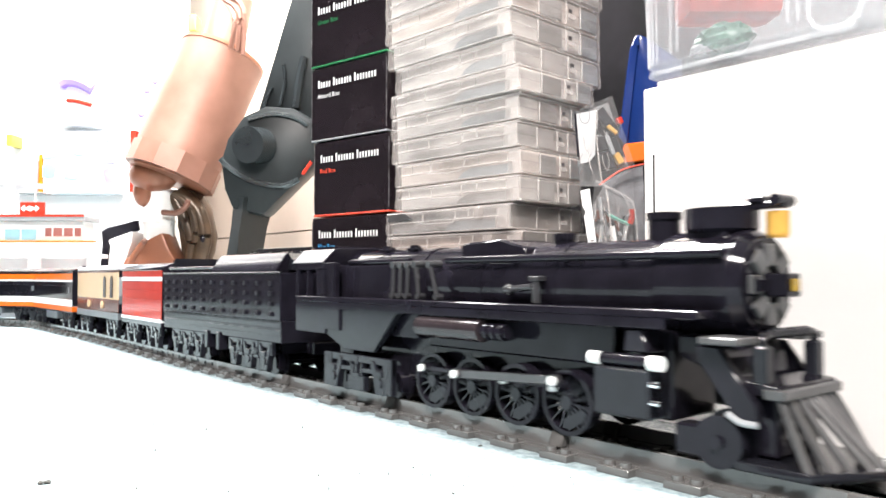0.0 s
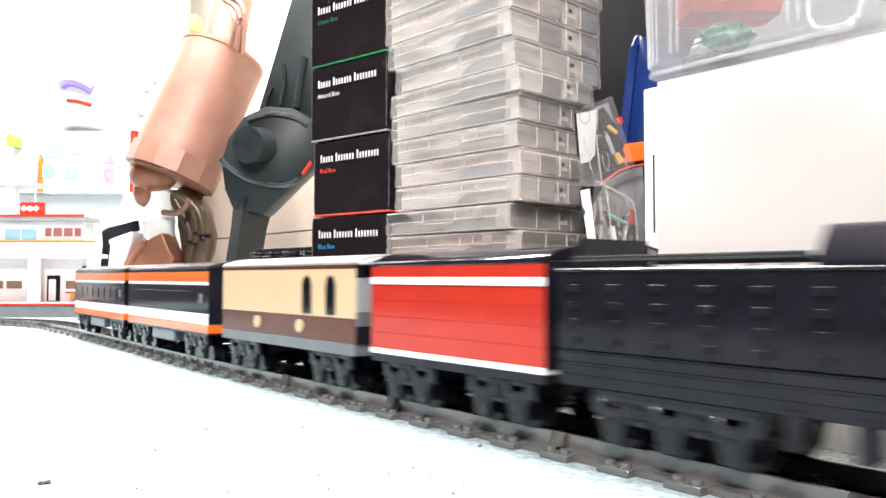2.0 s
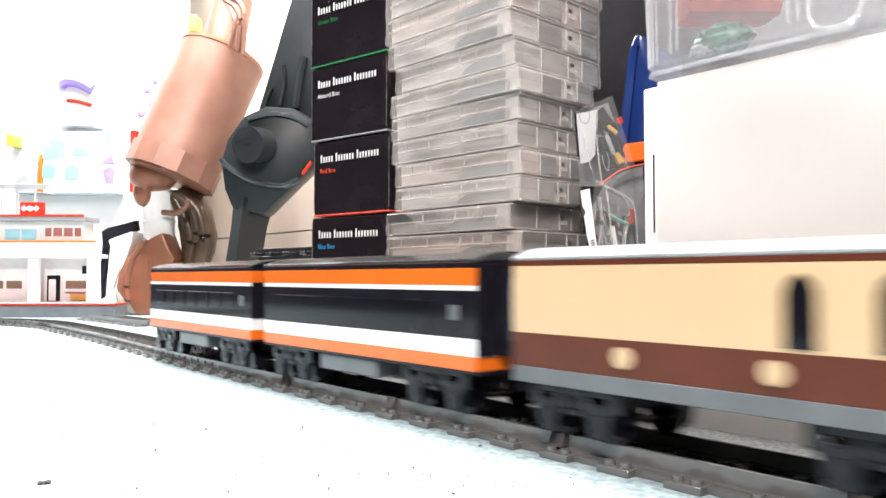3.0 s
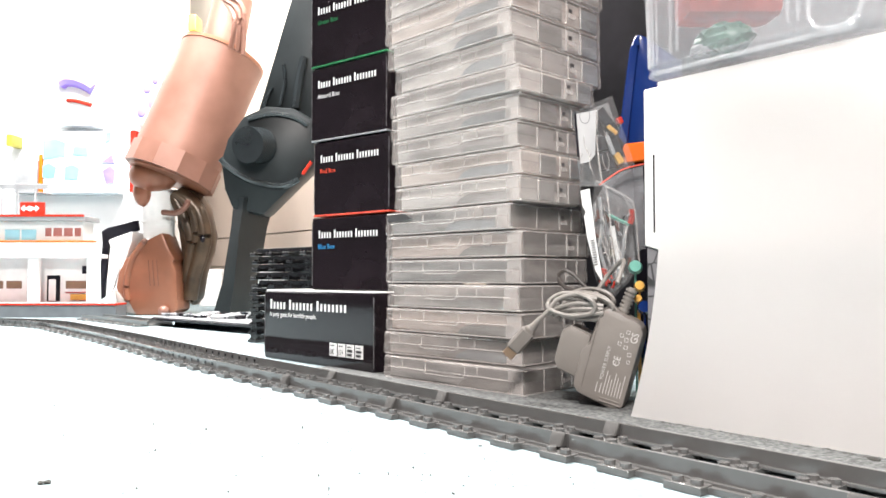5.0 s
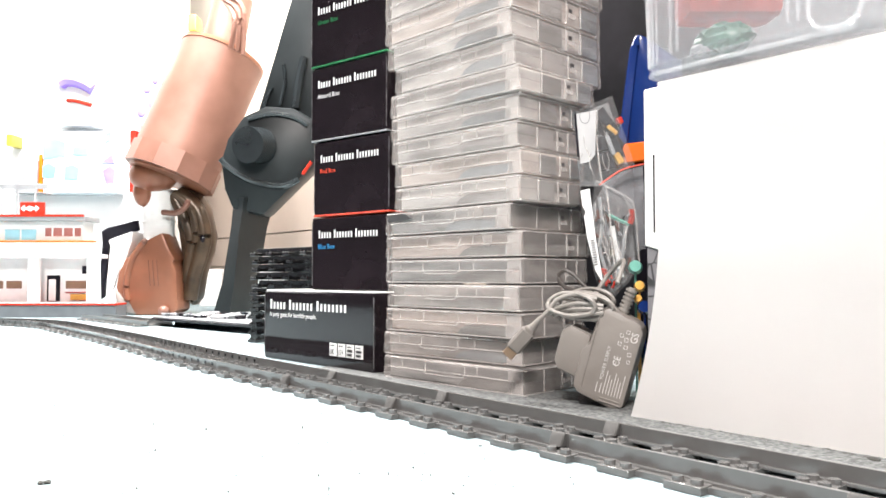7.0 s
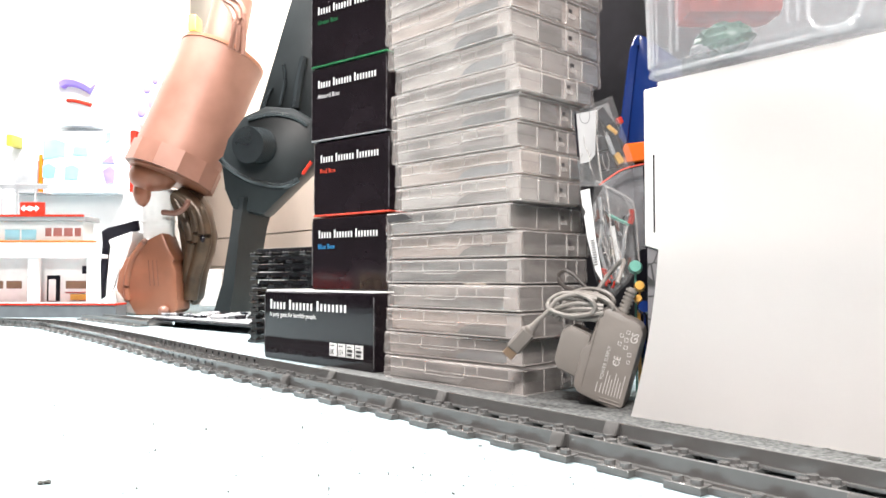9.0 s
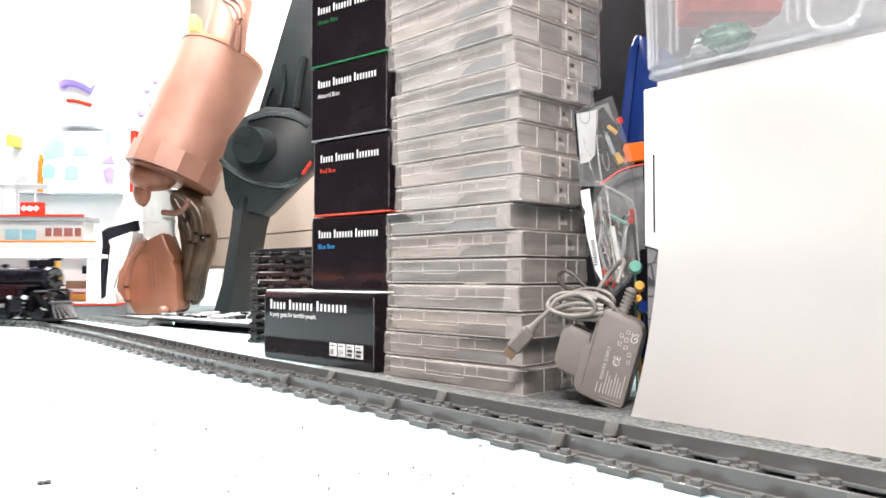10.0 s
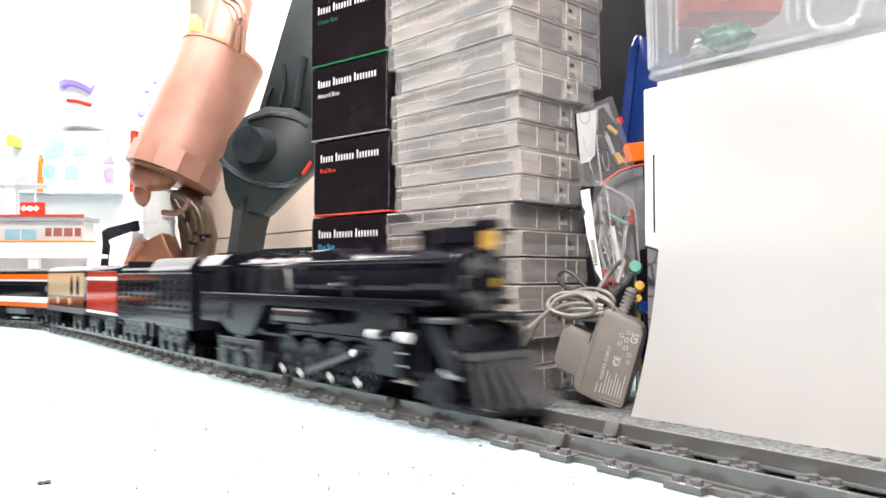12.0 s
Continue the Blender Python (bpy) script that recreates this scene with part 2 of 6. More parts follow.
def tracks():
    sl, tb = sleeper_mesh(), tab_mesh()
    u = -1.792
    while u < 0.9:
        tr = thing("track_piece", Matrix.Identity(4), "dark grey plastic toy railway track section on the board", "train track", "track sections of the loop")
        us = [u + 0.0003 + 0.1274 * i / 8 for i in range(9)]
        for o, web in ((-0.02, (-0.0216, -0.0194)), (0.018, (0.0164, 0.0186))):
            bm = B()
            strip(bm, us, web, 0.0025, 0.0098)
            part("rail", bm, TRACK, tr)
            bm = B()
            strip(bm, us, (o - 0.004, o + 0.004), 0.0026, 0.0037)
            part("rail_foot", bm, TRACK, tr)
        for s in (-1, 1):
            bm = B()
            strip(bm, us, (s * 0.0235 - 0.0035, s * 0.0235 + 0.0035), 0.0002, 0.0026)
            part("side_web", bm, TRACK, tr)
        for k in range(4):
            p, h = rail_point(u + 0.128 if k == 3 else u + 0.032 * (k + 1))
            ob = new("sleeper", sl)
            ob.parent, ob.matrix_basis = tr, Matrix.Translation(p) @ pose(0, 0, 0, 0, 0, math.degrees(h))
        p, h = rail_point(u + 0.128)
        if u < -0.4:
            for k in range(8):
                c, hh = rail_point(u + 0.008 + 0.016 * k)
                for y in (-0.0216, 0.0164):
                    ob = new("rail_notch", NOTCH)
                    ob.parent, ob.matrix_basis = tr, Matrix.Translation(c) @ pose(0, 0, 0, 0, 0, math.degrees(hh)) @ pose(0, y, 0.0068)
        for me in tb if u > -0.42 else ():
            ob = new("rail_tab", me)
            ob.parent, ob.matrix_basis = tr, Matrix.Translation(p) @ pose(0, 0, 0, 0, 0, math.degrees(h))
        u += 0.128


# ---- rolling stock: x forwards, z from the board, y = -1 towards the front of the layout ----
WHEEL_R, AXLE_Z = 0.0145, 0.0243


def bogie(parent, x, axles, half, material=DARK, y=0.0285, plated=False):
    """A truck: two side frames with spring detail, and its small wheels."""
    bg = new("bogie")
    bg.parent, bg.matrix_basis = parent, pose(x, 0, 0)
    xs = [(-1 + 2 * i / (axles - 1)) * (half - 0.011) for i in range(axles)]
    for s in (-1, 1):
        bm = B()
        yy = s * y
        span(bm, -half, half, yy - 0.0016, yy + 0.0016, 0.029, 0.0335, 0.0004)
        for e in (-1, 1):
            span(bm, e * half - e * 0.003, e * half, yy - 0.0018, yy + 0.0018, 0.0235, 0.031, 0.0004)
        for ax in xs:
            prism(bm, [(ax - 0.0095, 0.0315), (ax - 0.0062, 0.0315), (ax - 0.004, 0.0268), (ax + 0.004, 0.0268), (ax + 0.0062, 0.0315), (ax + 0.0095, 0.0315), (ax + 0.0088, 0.0255), (ax + 0.006, 0.0205), (ax + 0.0042, 0.0125), (ax - 0.0042, 0.0125), (ax - 0.006, 0.0205), (ax - 0.0088, 0.0255)], "y", yy - 0.0024, yy + 0.0024, 0.0004)
            span(bm, ax - 0.0032, ax + 0.0032, yy - 0.0034, yy + 0.0034, 0.0225, 0.0262, 0.0004)
            cyl(bm, (ax, yy - 0.0032, 0.019), (ax, yy + 0.0032, 0.019), 0.0028, seg=12)
        for a, b in zip(xs, xs[1:]):
            mx = (a + b) / 2
            span(bm, a + 0.004, b - 0.004, yy - 0.0019, yy + 0.0019, 0.0235, 0.0265, 0.0004)
            span(bm, mx - 0.0042, mx + 0.0042, yy - 0.0026, yy + 0.0026, 0.0205, 0.0235, 0.0005)
            span(bm, mx - 0.002, mx + 0.002, yy - 0.002, yy + 0.002, 0.0205, 0.0335, 0.0004)
            span(bm, mx - 0.0026, mx - 0.0008, yy - 0.0032, yy + 0.0032, 0.0235, 0.028)
            span(bm, mx + 0.0008, mx + 0.0026, yy - 0.0032, yy + 0.0032, 0.0235, 0.028)
        if plated:
            for e in (-1, 1):
                span(bm, e * half - e * 0.0085, e * half, yy - 0.0021, yy + 0.0021, 0.0128, 0.0335, 0.0004)
            span(bm, -0.0085, 0.0085, yy - 0.0022, yy + 0.0022, 0.0128, 0.0215, 0.0004)
            for e in (-0.0062, -0.0005, 0.0052):
                span(bm, e, e + 0.0016, yy - 0.0022, yy + 0.0022, 0.0212, 0.0295, 0.0003)
        part("side_frame", bm, material, bg)
    bm = B()
    span(bm, -half + 0.004, half - 0.004, -0.02, 0.02, 0.024, 0.034)
    part("bolster", bm, SATIN, bg)
    for ax in xs:
        bm = B()
        for s in (-1, 1):
            cyl(bm, (ax, s * 0.0175, 0.0178), (ax, s * 0.0225, 0.0178), 0.0085, seg=20)
            cyl(bm, (ax, s * 0.0155, 0.0178), (ax, s * 0.0175, 0.0178), 0.0098, seg=20)
        cyl(bm, (ax, -0.02, 0.0178), (ax, 0.02, 0.0178), 0.002, seg=8)
        part("wheelset", bm, BLACK, bg)
    return bg


def roof_profile(half, z0, z1, lip=0.0):
    """Half-rounded roof section, as (y, z)."""
    return [(-half, z0), (-half, z0 + (z1 - z0) * 0.3), (-half * 0.72, z0 + (z1 - z0) * 0.8), (-half * 0.45, z1), (half * 0.45, z1), (half * 0.72, z0 + (z1 - z0) * 0.8), (half, z0 + (z1 - z0) * 0.3), (half, z0)]


def carriage(name, length, label, bands, roof, roof_z, bogies, w=0.033):
    """bands: (part name, z0, z1, material, proud) from the floor up."""
    car = thing(name, Matrix.Identity(4), label, "train carriage")
    h = length / 2
    for nm, z0, z1, m, proud in bands:
        bm = B()
        span(bm, -h, h, -w - proud, w + proud, z0, z1, 0.00018)
        part(nm, bm, m, car)
    bm = B()
    prism(bm, roof_profile(w + 0.0005, roof_z[0], roof_z[1]), "x", -h, h, 0.0006)
    part("roof", bm, roof, car)
    bm = B()
    span(bm, -h + 0.004, h - 0.004, -0.026, 0.026, 0.031, bands[0][1] + 0.001)
    part("underframe", bm, SATIN, car)
    for s in (-1, 1):
        bm = B()
        span(bm, s * h, s * (h + 0.006), -0.008, 0.008, 0.022, 0.03, 0.001)
        cyl(bm, (s * (h - 0.004), 0, 0.026), (s * (h + 0.0095), 0, 0.026), 0.003, seg=10)
        part("coupler", bm, BLACK, car)
    for bx, ax, hf in bogies:
        bogie(car, bx, ax, hf)
    return car


def red_car():
    c = carriage("red_wagon", 0.135, "red plastic brick van with white stripes and black roof", [
        ("sill", 0.032, 0.0365, SATIN, 0.0), ("lower_stripe", 0.0365, 0.0395, WHITE, 0.0008), ("brick_course", 0.0395, 0.0485, RED, 0.0), ("brick_course", 0.0485, 0.0575, RED, 0.0), ("brick_course", 0.0575, 0.0665, RED, 0.0), ("brick_course", 0.0665, 0.0755, RED, 0.0),
        ("upper_stripe", 0.0755, 0.0795, WHITE, 0.0008), ("upper_side", 0.0795, 0.0855, RED, 0.0)], BLACK, (0.0855, 0.0935), [(-0.036, 2, 0.023), (0.036, 2, 0.023)])
    for s in (-1, 1):
        bm = B()
        span(bm, s * 0.0675, s * 0.0684, -0.0326, 0.0326, 0.0385, 0.0868, 0.0002)
        part("end_wall", bm, BLACK, c, "black end wall")
        bm = B()
        span(bm, s * 0.0684, s * 0.069, -0.009, 0.009, 0.04, 0.078, 0.0002)
        part("end_door", bm, BLACK, c)
    return c


def brown_car():
    c = carriage("tan_brown_coach", 0.19, "tan and brown plastic brick coach with grey roof and arched windows", [
        ("sill", 0.0325, 0.0395, MIDGREY, 0.0004), ("lower_side", 0.0395, 0.0545, BROWN, 0.0), ("side", 0.0545, 0.0846, TAN, 0.0), ("cornice", 0.0846, 0.0869, BROWN, 0.0002)],
        GREY, (0.0869, 0.0934), [(-0.062, 2, 0.025), (0.062, 2, 0.025)])
    for s in (-1, 1):
        for x in (0.0377, 0.0672):
            bm = B()
            a = [(x - 0.0055, 0.056), (x + 0.0055, 0.056), (x + 0.0055, 0.0745), (x + 0.0038, 0.0785), (x, 0.081), (x - 0.0038, 0.0785), (x - 0.0055, 0.0745)]
            prism(bm, a, "y", s * 0.0325, s * 0.0337)
            part("arched_window", bm, GLASS, c)
        for x in (-0.033, 0.029):
            bm = B()
            cyl(bm, (x, s * 0.0328, 0.0475), (x, s * 0.0345, 0.0475), 0.0044, seg=18)
            part("lamp_boss", bm, TAN, c, "round tan stud")
        for z0, z1, mt, lab in ((0.0395, 0.05, SATIN, "black end panel"), (0.05, 0.0585, MIDGREY, "grey end panel"), (0.0585, 0.079, GREY, "light grey end panel"), (0.079, 0.0866, SATIN, "black end panel")):
            bm = B()
            span(bm, s * 0.095, s * 0.0962, -0.0326, 0.0326, z0, z1, 0.0002)
            part("end_panel", bm, mt, c, lab)
    bm = B()
    prism(bm, roof_profile(0.0315, 0.0866, 0.0918), "x", 0.0952, 0.1055, 0.0004)
    part("roof_end", bm, GREY, c)
    return c


def orange_car(tail):
    c = carriage("orange_striped_coach", 0.225, "black toy coach with orange and white stripes" + (" at the tail" if tail else " behind the tan coach"), [
        ("sill", 0.0318, 0.0335, SATIN, 0.0), ("lower_orange_stripe", 0.0335, 0.0405, ORANGE, 0.0004), ("white_stripe", 0.0405, 0.0492, WHITE, 0.0004),
        ("window_band", 0.0492, 0.0728, BLACK, 0.0), ("thin_white_stripe", 0.0728, 0.0753, WHITE, 0.0004), ("orange_stripe", 0.0753, 0.084, ORANGE, 0.0004), ("eave", 0.084, 0.0865, BLACK, 0.0)],
        ROOF_BLACK, (0.0865, 0.0925), [(-0.078, 2, 0.027), (0.076, 2, 0.027)])
    for s in (-1, 1):
        if not tail:
            bm = B()
            span(bm, -0.095, 0.078, s * 0.0328, s * 0.0333, 0.0555, 0.0675, 0.0002)
            part("window_strip", bm, GLASS, c)
        for k in range(7 if tail else 0):
            x = -0.085 + 0.026 * k
            bm = B()
            span(bm, x - 0.0115, x + 0.0115, s * 0.0328, s * 0.0335, 0.0555, 0.0675, 0.0003)
            part("window", bm, GLASS, c)
        bm = B()
        span(bm, 0.0925, 0.099, s * 0.0328, s * 0.0336, 0.058, 0.0655, 0.0002)
        part("door_window", bm, MIDGREY, c)
        bm = B()
        low, top = (0.0492, 0.0755) if tail and s > 0 else (0.0408, 0.0863)
        span(bm, s * 0.1125, s * 0.1134, -0.0333, 0.0333, low, top, 0.0002)
        part("end_wall", bm, SATIN, c, "black end wall")
        bm = B()
        span(bm, s * 0.1134, s * (0.125 if s > 0 else 0.117), -0.02, 0.02, 0.0405, 0.0885, 0.002)
        part("gangway", bm, BLACK, c)
    bm = B()
    span(bm, -0.039, 0.024, -0.031, 0.031, 0.0215, 0.0318, 0.001)
    part("equipment_box", bm, MIDGREY, c)
    return c


def tender():
    t = thing("tender", Matrix.Identity(4), "black plastic brick steam locomotive tender with rows of square rivets", "train tender")
    h = 0.1155
    bm = B()
    span(bm, -h, h, -0.032, 0.032, 0.0335, 0.049, 0.0005)
    for z in (0.0385, 0.0437):
        for s in (-1, 1):
            span(bm, -h, h, s * 0.0318, s * 0.0324, z, z + 0.0042, 0.0003)
    part("frame", bm, SATIN, t)
    bm = B()
    span(bm, -h, h, -0.033, 0.033, 0.049, 0.0825, 0.0005)
    part("tank", bm, BLACK, t)
    for s in (-1, 1):
        bm = B()
        span(bm, -h, h, s * 0.0318, s * 0.0338, 0.0818, 0.0832, 0.0004)
        part("tank_lip", bm, ROOF_BLACK, t)
    for s in (-1, 1):
        for i in range(11):
            bm = B()
            for k in range(4):
                x, z = -0.105 + 0.0207 * i, 0.0535 + 0.0072 * k
                span(bm, x - 0.0018, x + 0.0018, s * 0.0325, s * 0.0348, z - 0.0015, z + 0.0015, 0.0003)
            part("rivet_column", bm, RIVET, t)
    bm = B()
    prism(bm, [(-0.033, 0.0825), (-0.033, 0.085), (-0.025, 0.0965), (-0.02, 0.0975), (0.02, 0.0975), (0.025, 0.0965), (0.033, 0.085), (0.033, 0.0825)], "x", -0.005, h - 0.006, 0.0006)
    part("coal_bunker", bm, BLACK, t)
    for s in (-1, 1):
        bm = B()
        cyl(bm, (-h + 0.006, s * 0.029, 0.087), (-0.008, s * 0.029, 0.087), 0.0015, seg=8)
        for x in (-0.105, -0.06, -0.015):
            cyl(bm, (x, s * 0.029, 0.082), (x, s * 0.029, 0.087), 0.001, seg=8)
        part("roof_rail", bm, ROOF_BLACK, t)
    for s in (-1, 1):
        for x in (-0.016, 0.007):
            bm = B()
            span(bm, x, x + 0.006, s * 0.026, s * 0.0335, 0.022, 0.036, 0.0006)
            part("step", bm, SATIN, t)
    for s in (-1, 1):
        bm = B()
        prism(bm, [(s * (h - 0.006), 0.0845), (s * h, 0.0845), (s * h, 0.0915), (s * (h - 0.006), 0.0965)], "y", -0.024, 0.024)
        part("bunker_end", bm, DARK, t)
    bm = B()
    span(bm, h, h + 0.009, -0.012, 0.012, 0.025, 0.034, 0.001)
    part("drawbar", bm, BLACK, t)
    bogie(t, -0.062, 3, 0.037)
    bogie(t, 0.061, 3, 0.037)
    return t


# redder and lighter than the black plastic: a reflection put into the colour
TANK_LIT = mat("red_lit_black_plastic", (0.022, 0.017, 0.019), 0.1, vary=0.3, bump=0.1, spec=0.35)
RIVET = mat("matt_black_plastic", (0.011, 0.0104, 0.0145), 0.42, vary=0.2, spec=0.15)
STEEL = mat("dull_steel_plastic", (0.034, 0.034, 0.037), 0.16, vary=0.2, bump=0.1, spec=0.6)
FRONTGREY = mat("worn_grey_plastic", (0.07, 0.07, 0.072), 0.3, vary=0.2, bump=0.1)
DRIVERS = (-0.0525, -0.021, 0.0104, 0.0418)


def locomotive():
    """Local x is 0.04 more than x on the front straight at the start."""
    L = thing("steam_locomotive", Matrix.Identity(4), "black plastic brick steam locomotive with gold headlamp and cowcatcher", "locomotive")
    bm = B()
    cyl(bm, (-0.15, 0, 0.0752), (0.085, 0, 0.0752), 0.0208, seg=36)
    part("boiler", bm, BLACK, L)
    bm = B()
    cyl(bm, (0.085, 0, 0.0768), (0.1165, 0, 0.0768), 0.0214, seg=40)
    cyl(bm, (0.1165, 0, 0.0768), (0.1212, 0, 0.0768), 0.0214, 0.0188, seg=40)
    part("smokebox", bm, BLACK, L)
    for x in (-0.118, -0.072, -0.02, 0.03, 0.082):
        bm = B()
        cyl(bm, (x - 0.0015, 0, 0.0752), (x + 0.0015, 0, 0.0752), 0.0213, seg=36)
        part("boiler_band", bm, BLACK, L)
    # smokebox door: grey spoked plates round a black hinge
    bm = B()
    cyl(bm, (0.1205, 0, 0.0768), (0.1222, 0, 0.0768), 0.0168, seg=32)
    door = part("smokebox_door", bm, SATIN, L)
    for k in range(8):
        bm = B()
        m = Matrix.Translation((0.1226, 0, 0.0768)) @ Matrix.Rotation(k * math.pi / 4, 4, "X")
        box(bm, 0, 0.0112, 0, 0.003, 0.0085, 0.0072, 0.0005, m)
        part("door_plate", bm, FRONTGREY, door, "grey plate")
    bm = B()
    span(bm, 0.1205, 0.1322, -0.005, 0.005, 0.0722, 0.081, 0.0006)
    span(bm, 0.1215, 0.1255, -0.014, 0.014, 0.074, 0.079, 0.0005)
    hp = part("lower_headlamp", bm, SATIN, L)
    bm = B()
    span(bm, 0.1322, 0.1332, -0.0028, 0.0028, 0.0742, 0.079, 0.0004)
    part("lens", bm, OCHRE, hp, "yellow lamp lens")
    # firebox and cab
    bm = B()
    span(bm, -0.15, -0.065, -0.0245, 0.0245, 0.045, 0.087, 0.003)
    part("firebox", bm, BLACK, L)
    cab = new("cab")
    cab.parent = L
    for s in (-1, 1):
        bm = B()
        span(bm, -0.188, -0.15, s * 0.0295, s * 0.033, 0.044, 0.0655, 0.0004)
        part("lower_side", bm, BLACK, cab)
        bm = B()
        span(bm, -0.188, -0.15, s * 0.0295, s * 0.033, 0.0842, 0.0885, 0.0004)
        part("window_header", bm, BLACK, cab)
        for x0, x1 in ((-0.188, -0.1845), (-0.1735, -0.1715), (-0.161, -0.15)):
            bm = B()
            span(bm, x0, x1, s * 0.0295, s * 0.033, 0.0655, 0.0842)
            part("window_post", bm, BLACK, cab)
        bm = B()
        span(bm, -0.15, -0.14, s * 0.0285, s * 0.0325, 0.05, 0.0885, 0.0004)
        part("side_wing", bm, BLACK, cab)
    bm = B()
    span(bm, -0.153, -0.15, -0.0295, 0.0295, 0.045, 0.09)
    part("front_wall", bm, BLACK, cab)
    bm = B()
    span(bm, -0.188, -0.153, -0.0295, 0.0295, 0.044, 0.047)
    part("cab_floor", bm, SATIN, cab)
    bm = B()
    prism(bm, [(-0.0335, 0.0885), (-0.024, 0.0975), (-0.018, 0.0985), (0.018, 0.0985), (0.024, 0.0975), (0.0335, 0.0885)], "x", -0.193, -0.153, 0.0005)
    part("cab_roof", bm, BLACK, L)
    bm = B()
    for i in range(5):
        for s in (-1, 1):
            for k in range(3):
                cyl(bm, (-0.186 + 0.0065 * i, s * (0.004 + 0.008 * k) * 0.9, 0.098), (-0.186 + 0.0065 * i, s * (0.004 + 0.008 * k) * 0.9, 0.0995), 0.0022, seg=10)
    part("roof_studs", bm, BLACK, L)
    for s in (-1, 1):
        bm = B()
        prism(bm, [(-0.15, 0.06), (-0.075, 0.06), (-0.098, 0.036), (-0.13, 0.036), (-0.15, 0.044)], "y", s * 0.027, s * 0.032, 0.0004)
        part("ashpan_panel", bm, DARK, L, "dark grey sloping side panel")
        bm = B()
        span(bm, -0.151, -0.133, s * 0.0318, s * 0.0335, 0.047, 0.06, 0.0003)
        part("toolbox_door", bm, BLACK, L)
        bm = B()
        span(bm, -0.188, 0.112, s * 0.021, s * 0.0335, 0.0638, 0.0672, 0.0005)
        span(bm, -0.15, 0.098, s * 0.0318, s * 0.0333, 0.0595, 0.064, 0.0003)
        part("running_board", bm, BLACK, L)
        # handrails
        for x0, x1, z in ((-0.14, -0.078, 0.0885), (-0.045, 0.115, 0.0885)):
            bm = B()
            cyl(bm, (x0, s * 0.0205, z), (x1, s * 0.0205, z), 0.002, seg=12)
            for k in range(5):
                x = x0 + (x1 - x0) * (k + 0.5) / 5
                cyl(bm, (x, s * 0.015, z - 0.002), (x, s * 0.0195, z), 0.0011, seg=8)
            part("handrail", bm, BLACK, L)
        for i, lean in enumerate((0, 0, 0, 0.004, 0.007)):
            bm = B()
            x = -0.0865 + 0.0068 * i + (0.006 if i == 4 else 0)
            cyl(bm, (x, s * 0.0258, 0.0865), (x + lean, s * 0.0265, 0.0685), 0.0013, seg=8)
            cyl(bm, (x, s * 0.0185, 0.0868), (x, s * 0.0272, 0.0862), 0.002, seg=8)
            cyl(bm, (x + lean, s * 0.0235, 0.069), (x + lean, s * 0.028, 0.069), 0.0019, seg=8)
            part("lever", bm, STEEL, L)
        bm = B()
        cyl(bm, (-0.022 + 0.028, s * 0.0245, 0.0735), (0.022, s * 0.025, 0.0752), 0.0016, seg=8)
        ball(bm, (0.006, s * 0.0245, 0.0735), 0.0028)
        cyl(bm, (0.024, s * 0.0245, 0.0675), (0.024, s * 0.0245, 0.0795), 0.002, seg=10)
        span(bm, 0.021, 0.027, s * 0.021, s * 0.027, 0.0775, 0.08, 0.0004)
        part("feed_valve", bm, STEEL, L)
        bm = B()
        cyl(bm, (-0.054, s * 0.031, 0.0535), (-0.005, s * 0.031, 0.0535), 0.0056, seg=20)
        part("air_tank", bm, TANK_LIT, L)
        bm = B()
        cyl(bm, (-0.005, s * 0.031, 0.0535), (0.012, s * 0.031, 0.0535), 0.003, seg=12)
        for x in (-0.002, 0.003, 0.008):
            cyl(bm, (x, s * 0.031, 0.0535), (x + 0.002, s * 0.031, 0.0535), 0.0042, seg=12)
        part("pump", bm, BLACK, L)
        # cylinder with white caps
        bm = B()
        span(bm, 0.0655, 0.0925, s * 0.022, s * 0.0355, 0.0245, 0.044, 0.001)
        cylb = part("cylinder_block", bm, DARK, L)
        bm = B()
        cyl(bm, (0.066, s * 0.0325, 0.0468), (0.094, s * 0.0325, 0.0468), 0.0026, seg=14)
        part("steam_chest", bm, SATIN, cylb)
        for x, z, r in ((0.0655, 0.0468, 0.0027), (0.0945, 0.0466, 0.003), (0.0935, 0.0385, 0.0016), (0.0935, 0.0315, 0.0014)):
            bm = B()
            cyl(bm, (x - 0.0025, s * 0.0335, z), (x + 0.003, s * 0.0335, z), r, seg=18)
            part("white_cap" if r > 0.002 else "bolt", bm, WHITE if r > 0.002 else CHROME, cylb, "white round cap" if r > 0.002 else "bright metal bolt")
        bm = B()
        prism(bm, [(0.078, 0.05), (0.09, 0.05), (0.087, 0.059), (0.08, 0.059)], "y", s * 0.02, s * 0.032, 0.0005)
        part("steam_pipe", bm, SATIN, L)
    bm = B()
    span(bm, -0.16, 0.09, -0.016, 0.016, 0.022, 0.058, 0.001)
    span(bm, -0.06, 0.066, -0.0215, 0.0215, 0.042, 0.0595, 0.001)
    part("frame", bm, SATIN, L)
    # domes, chest and chimney along the top
    for x, r, z1 in ((0.076, 0.0068, 0.107), (0.02, 0.0055, 0.1005)):
        bm = B()
        cyl(bm, (x, 0, 0.092), (x, 0, z1 - 0.002), r, seg=20)
        cyl(bm, (x, 0, z1 - 0.003), (x, 0, z1), r * 1.12, seg=20)
        part("chimney" if r > 0.006 else "dome", bm, SATIN, L)
    bm = B()
    prism(bm, [(-0.038, 0.088), (-0.038, 0.0965), (-0.032, 0.0975), (-0.008, 0.0985), (0.002, 0.096), (0.01, 0.094), (0.01, 0.088)], "y", -0.017, 0.017, 0.001)
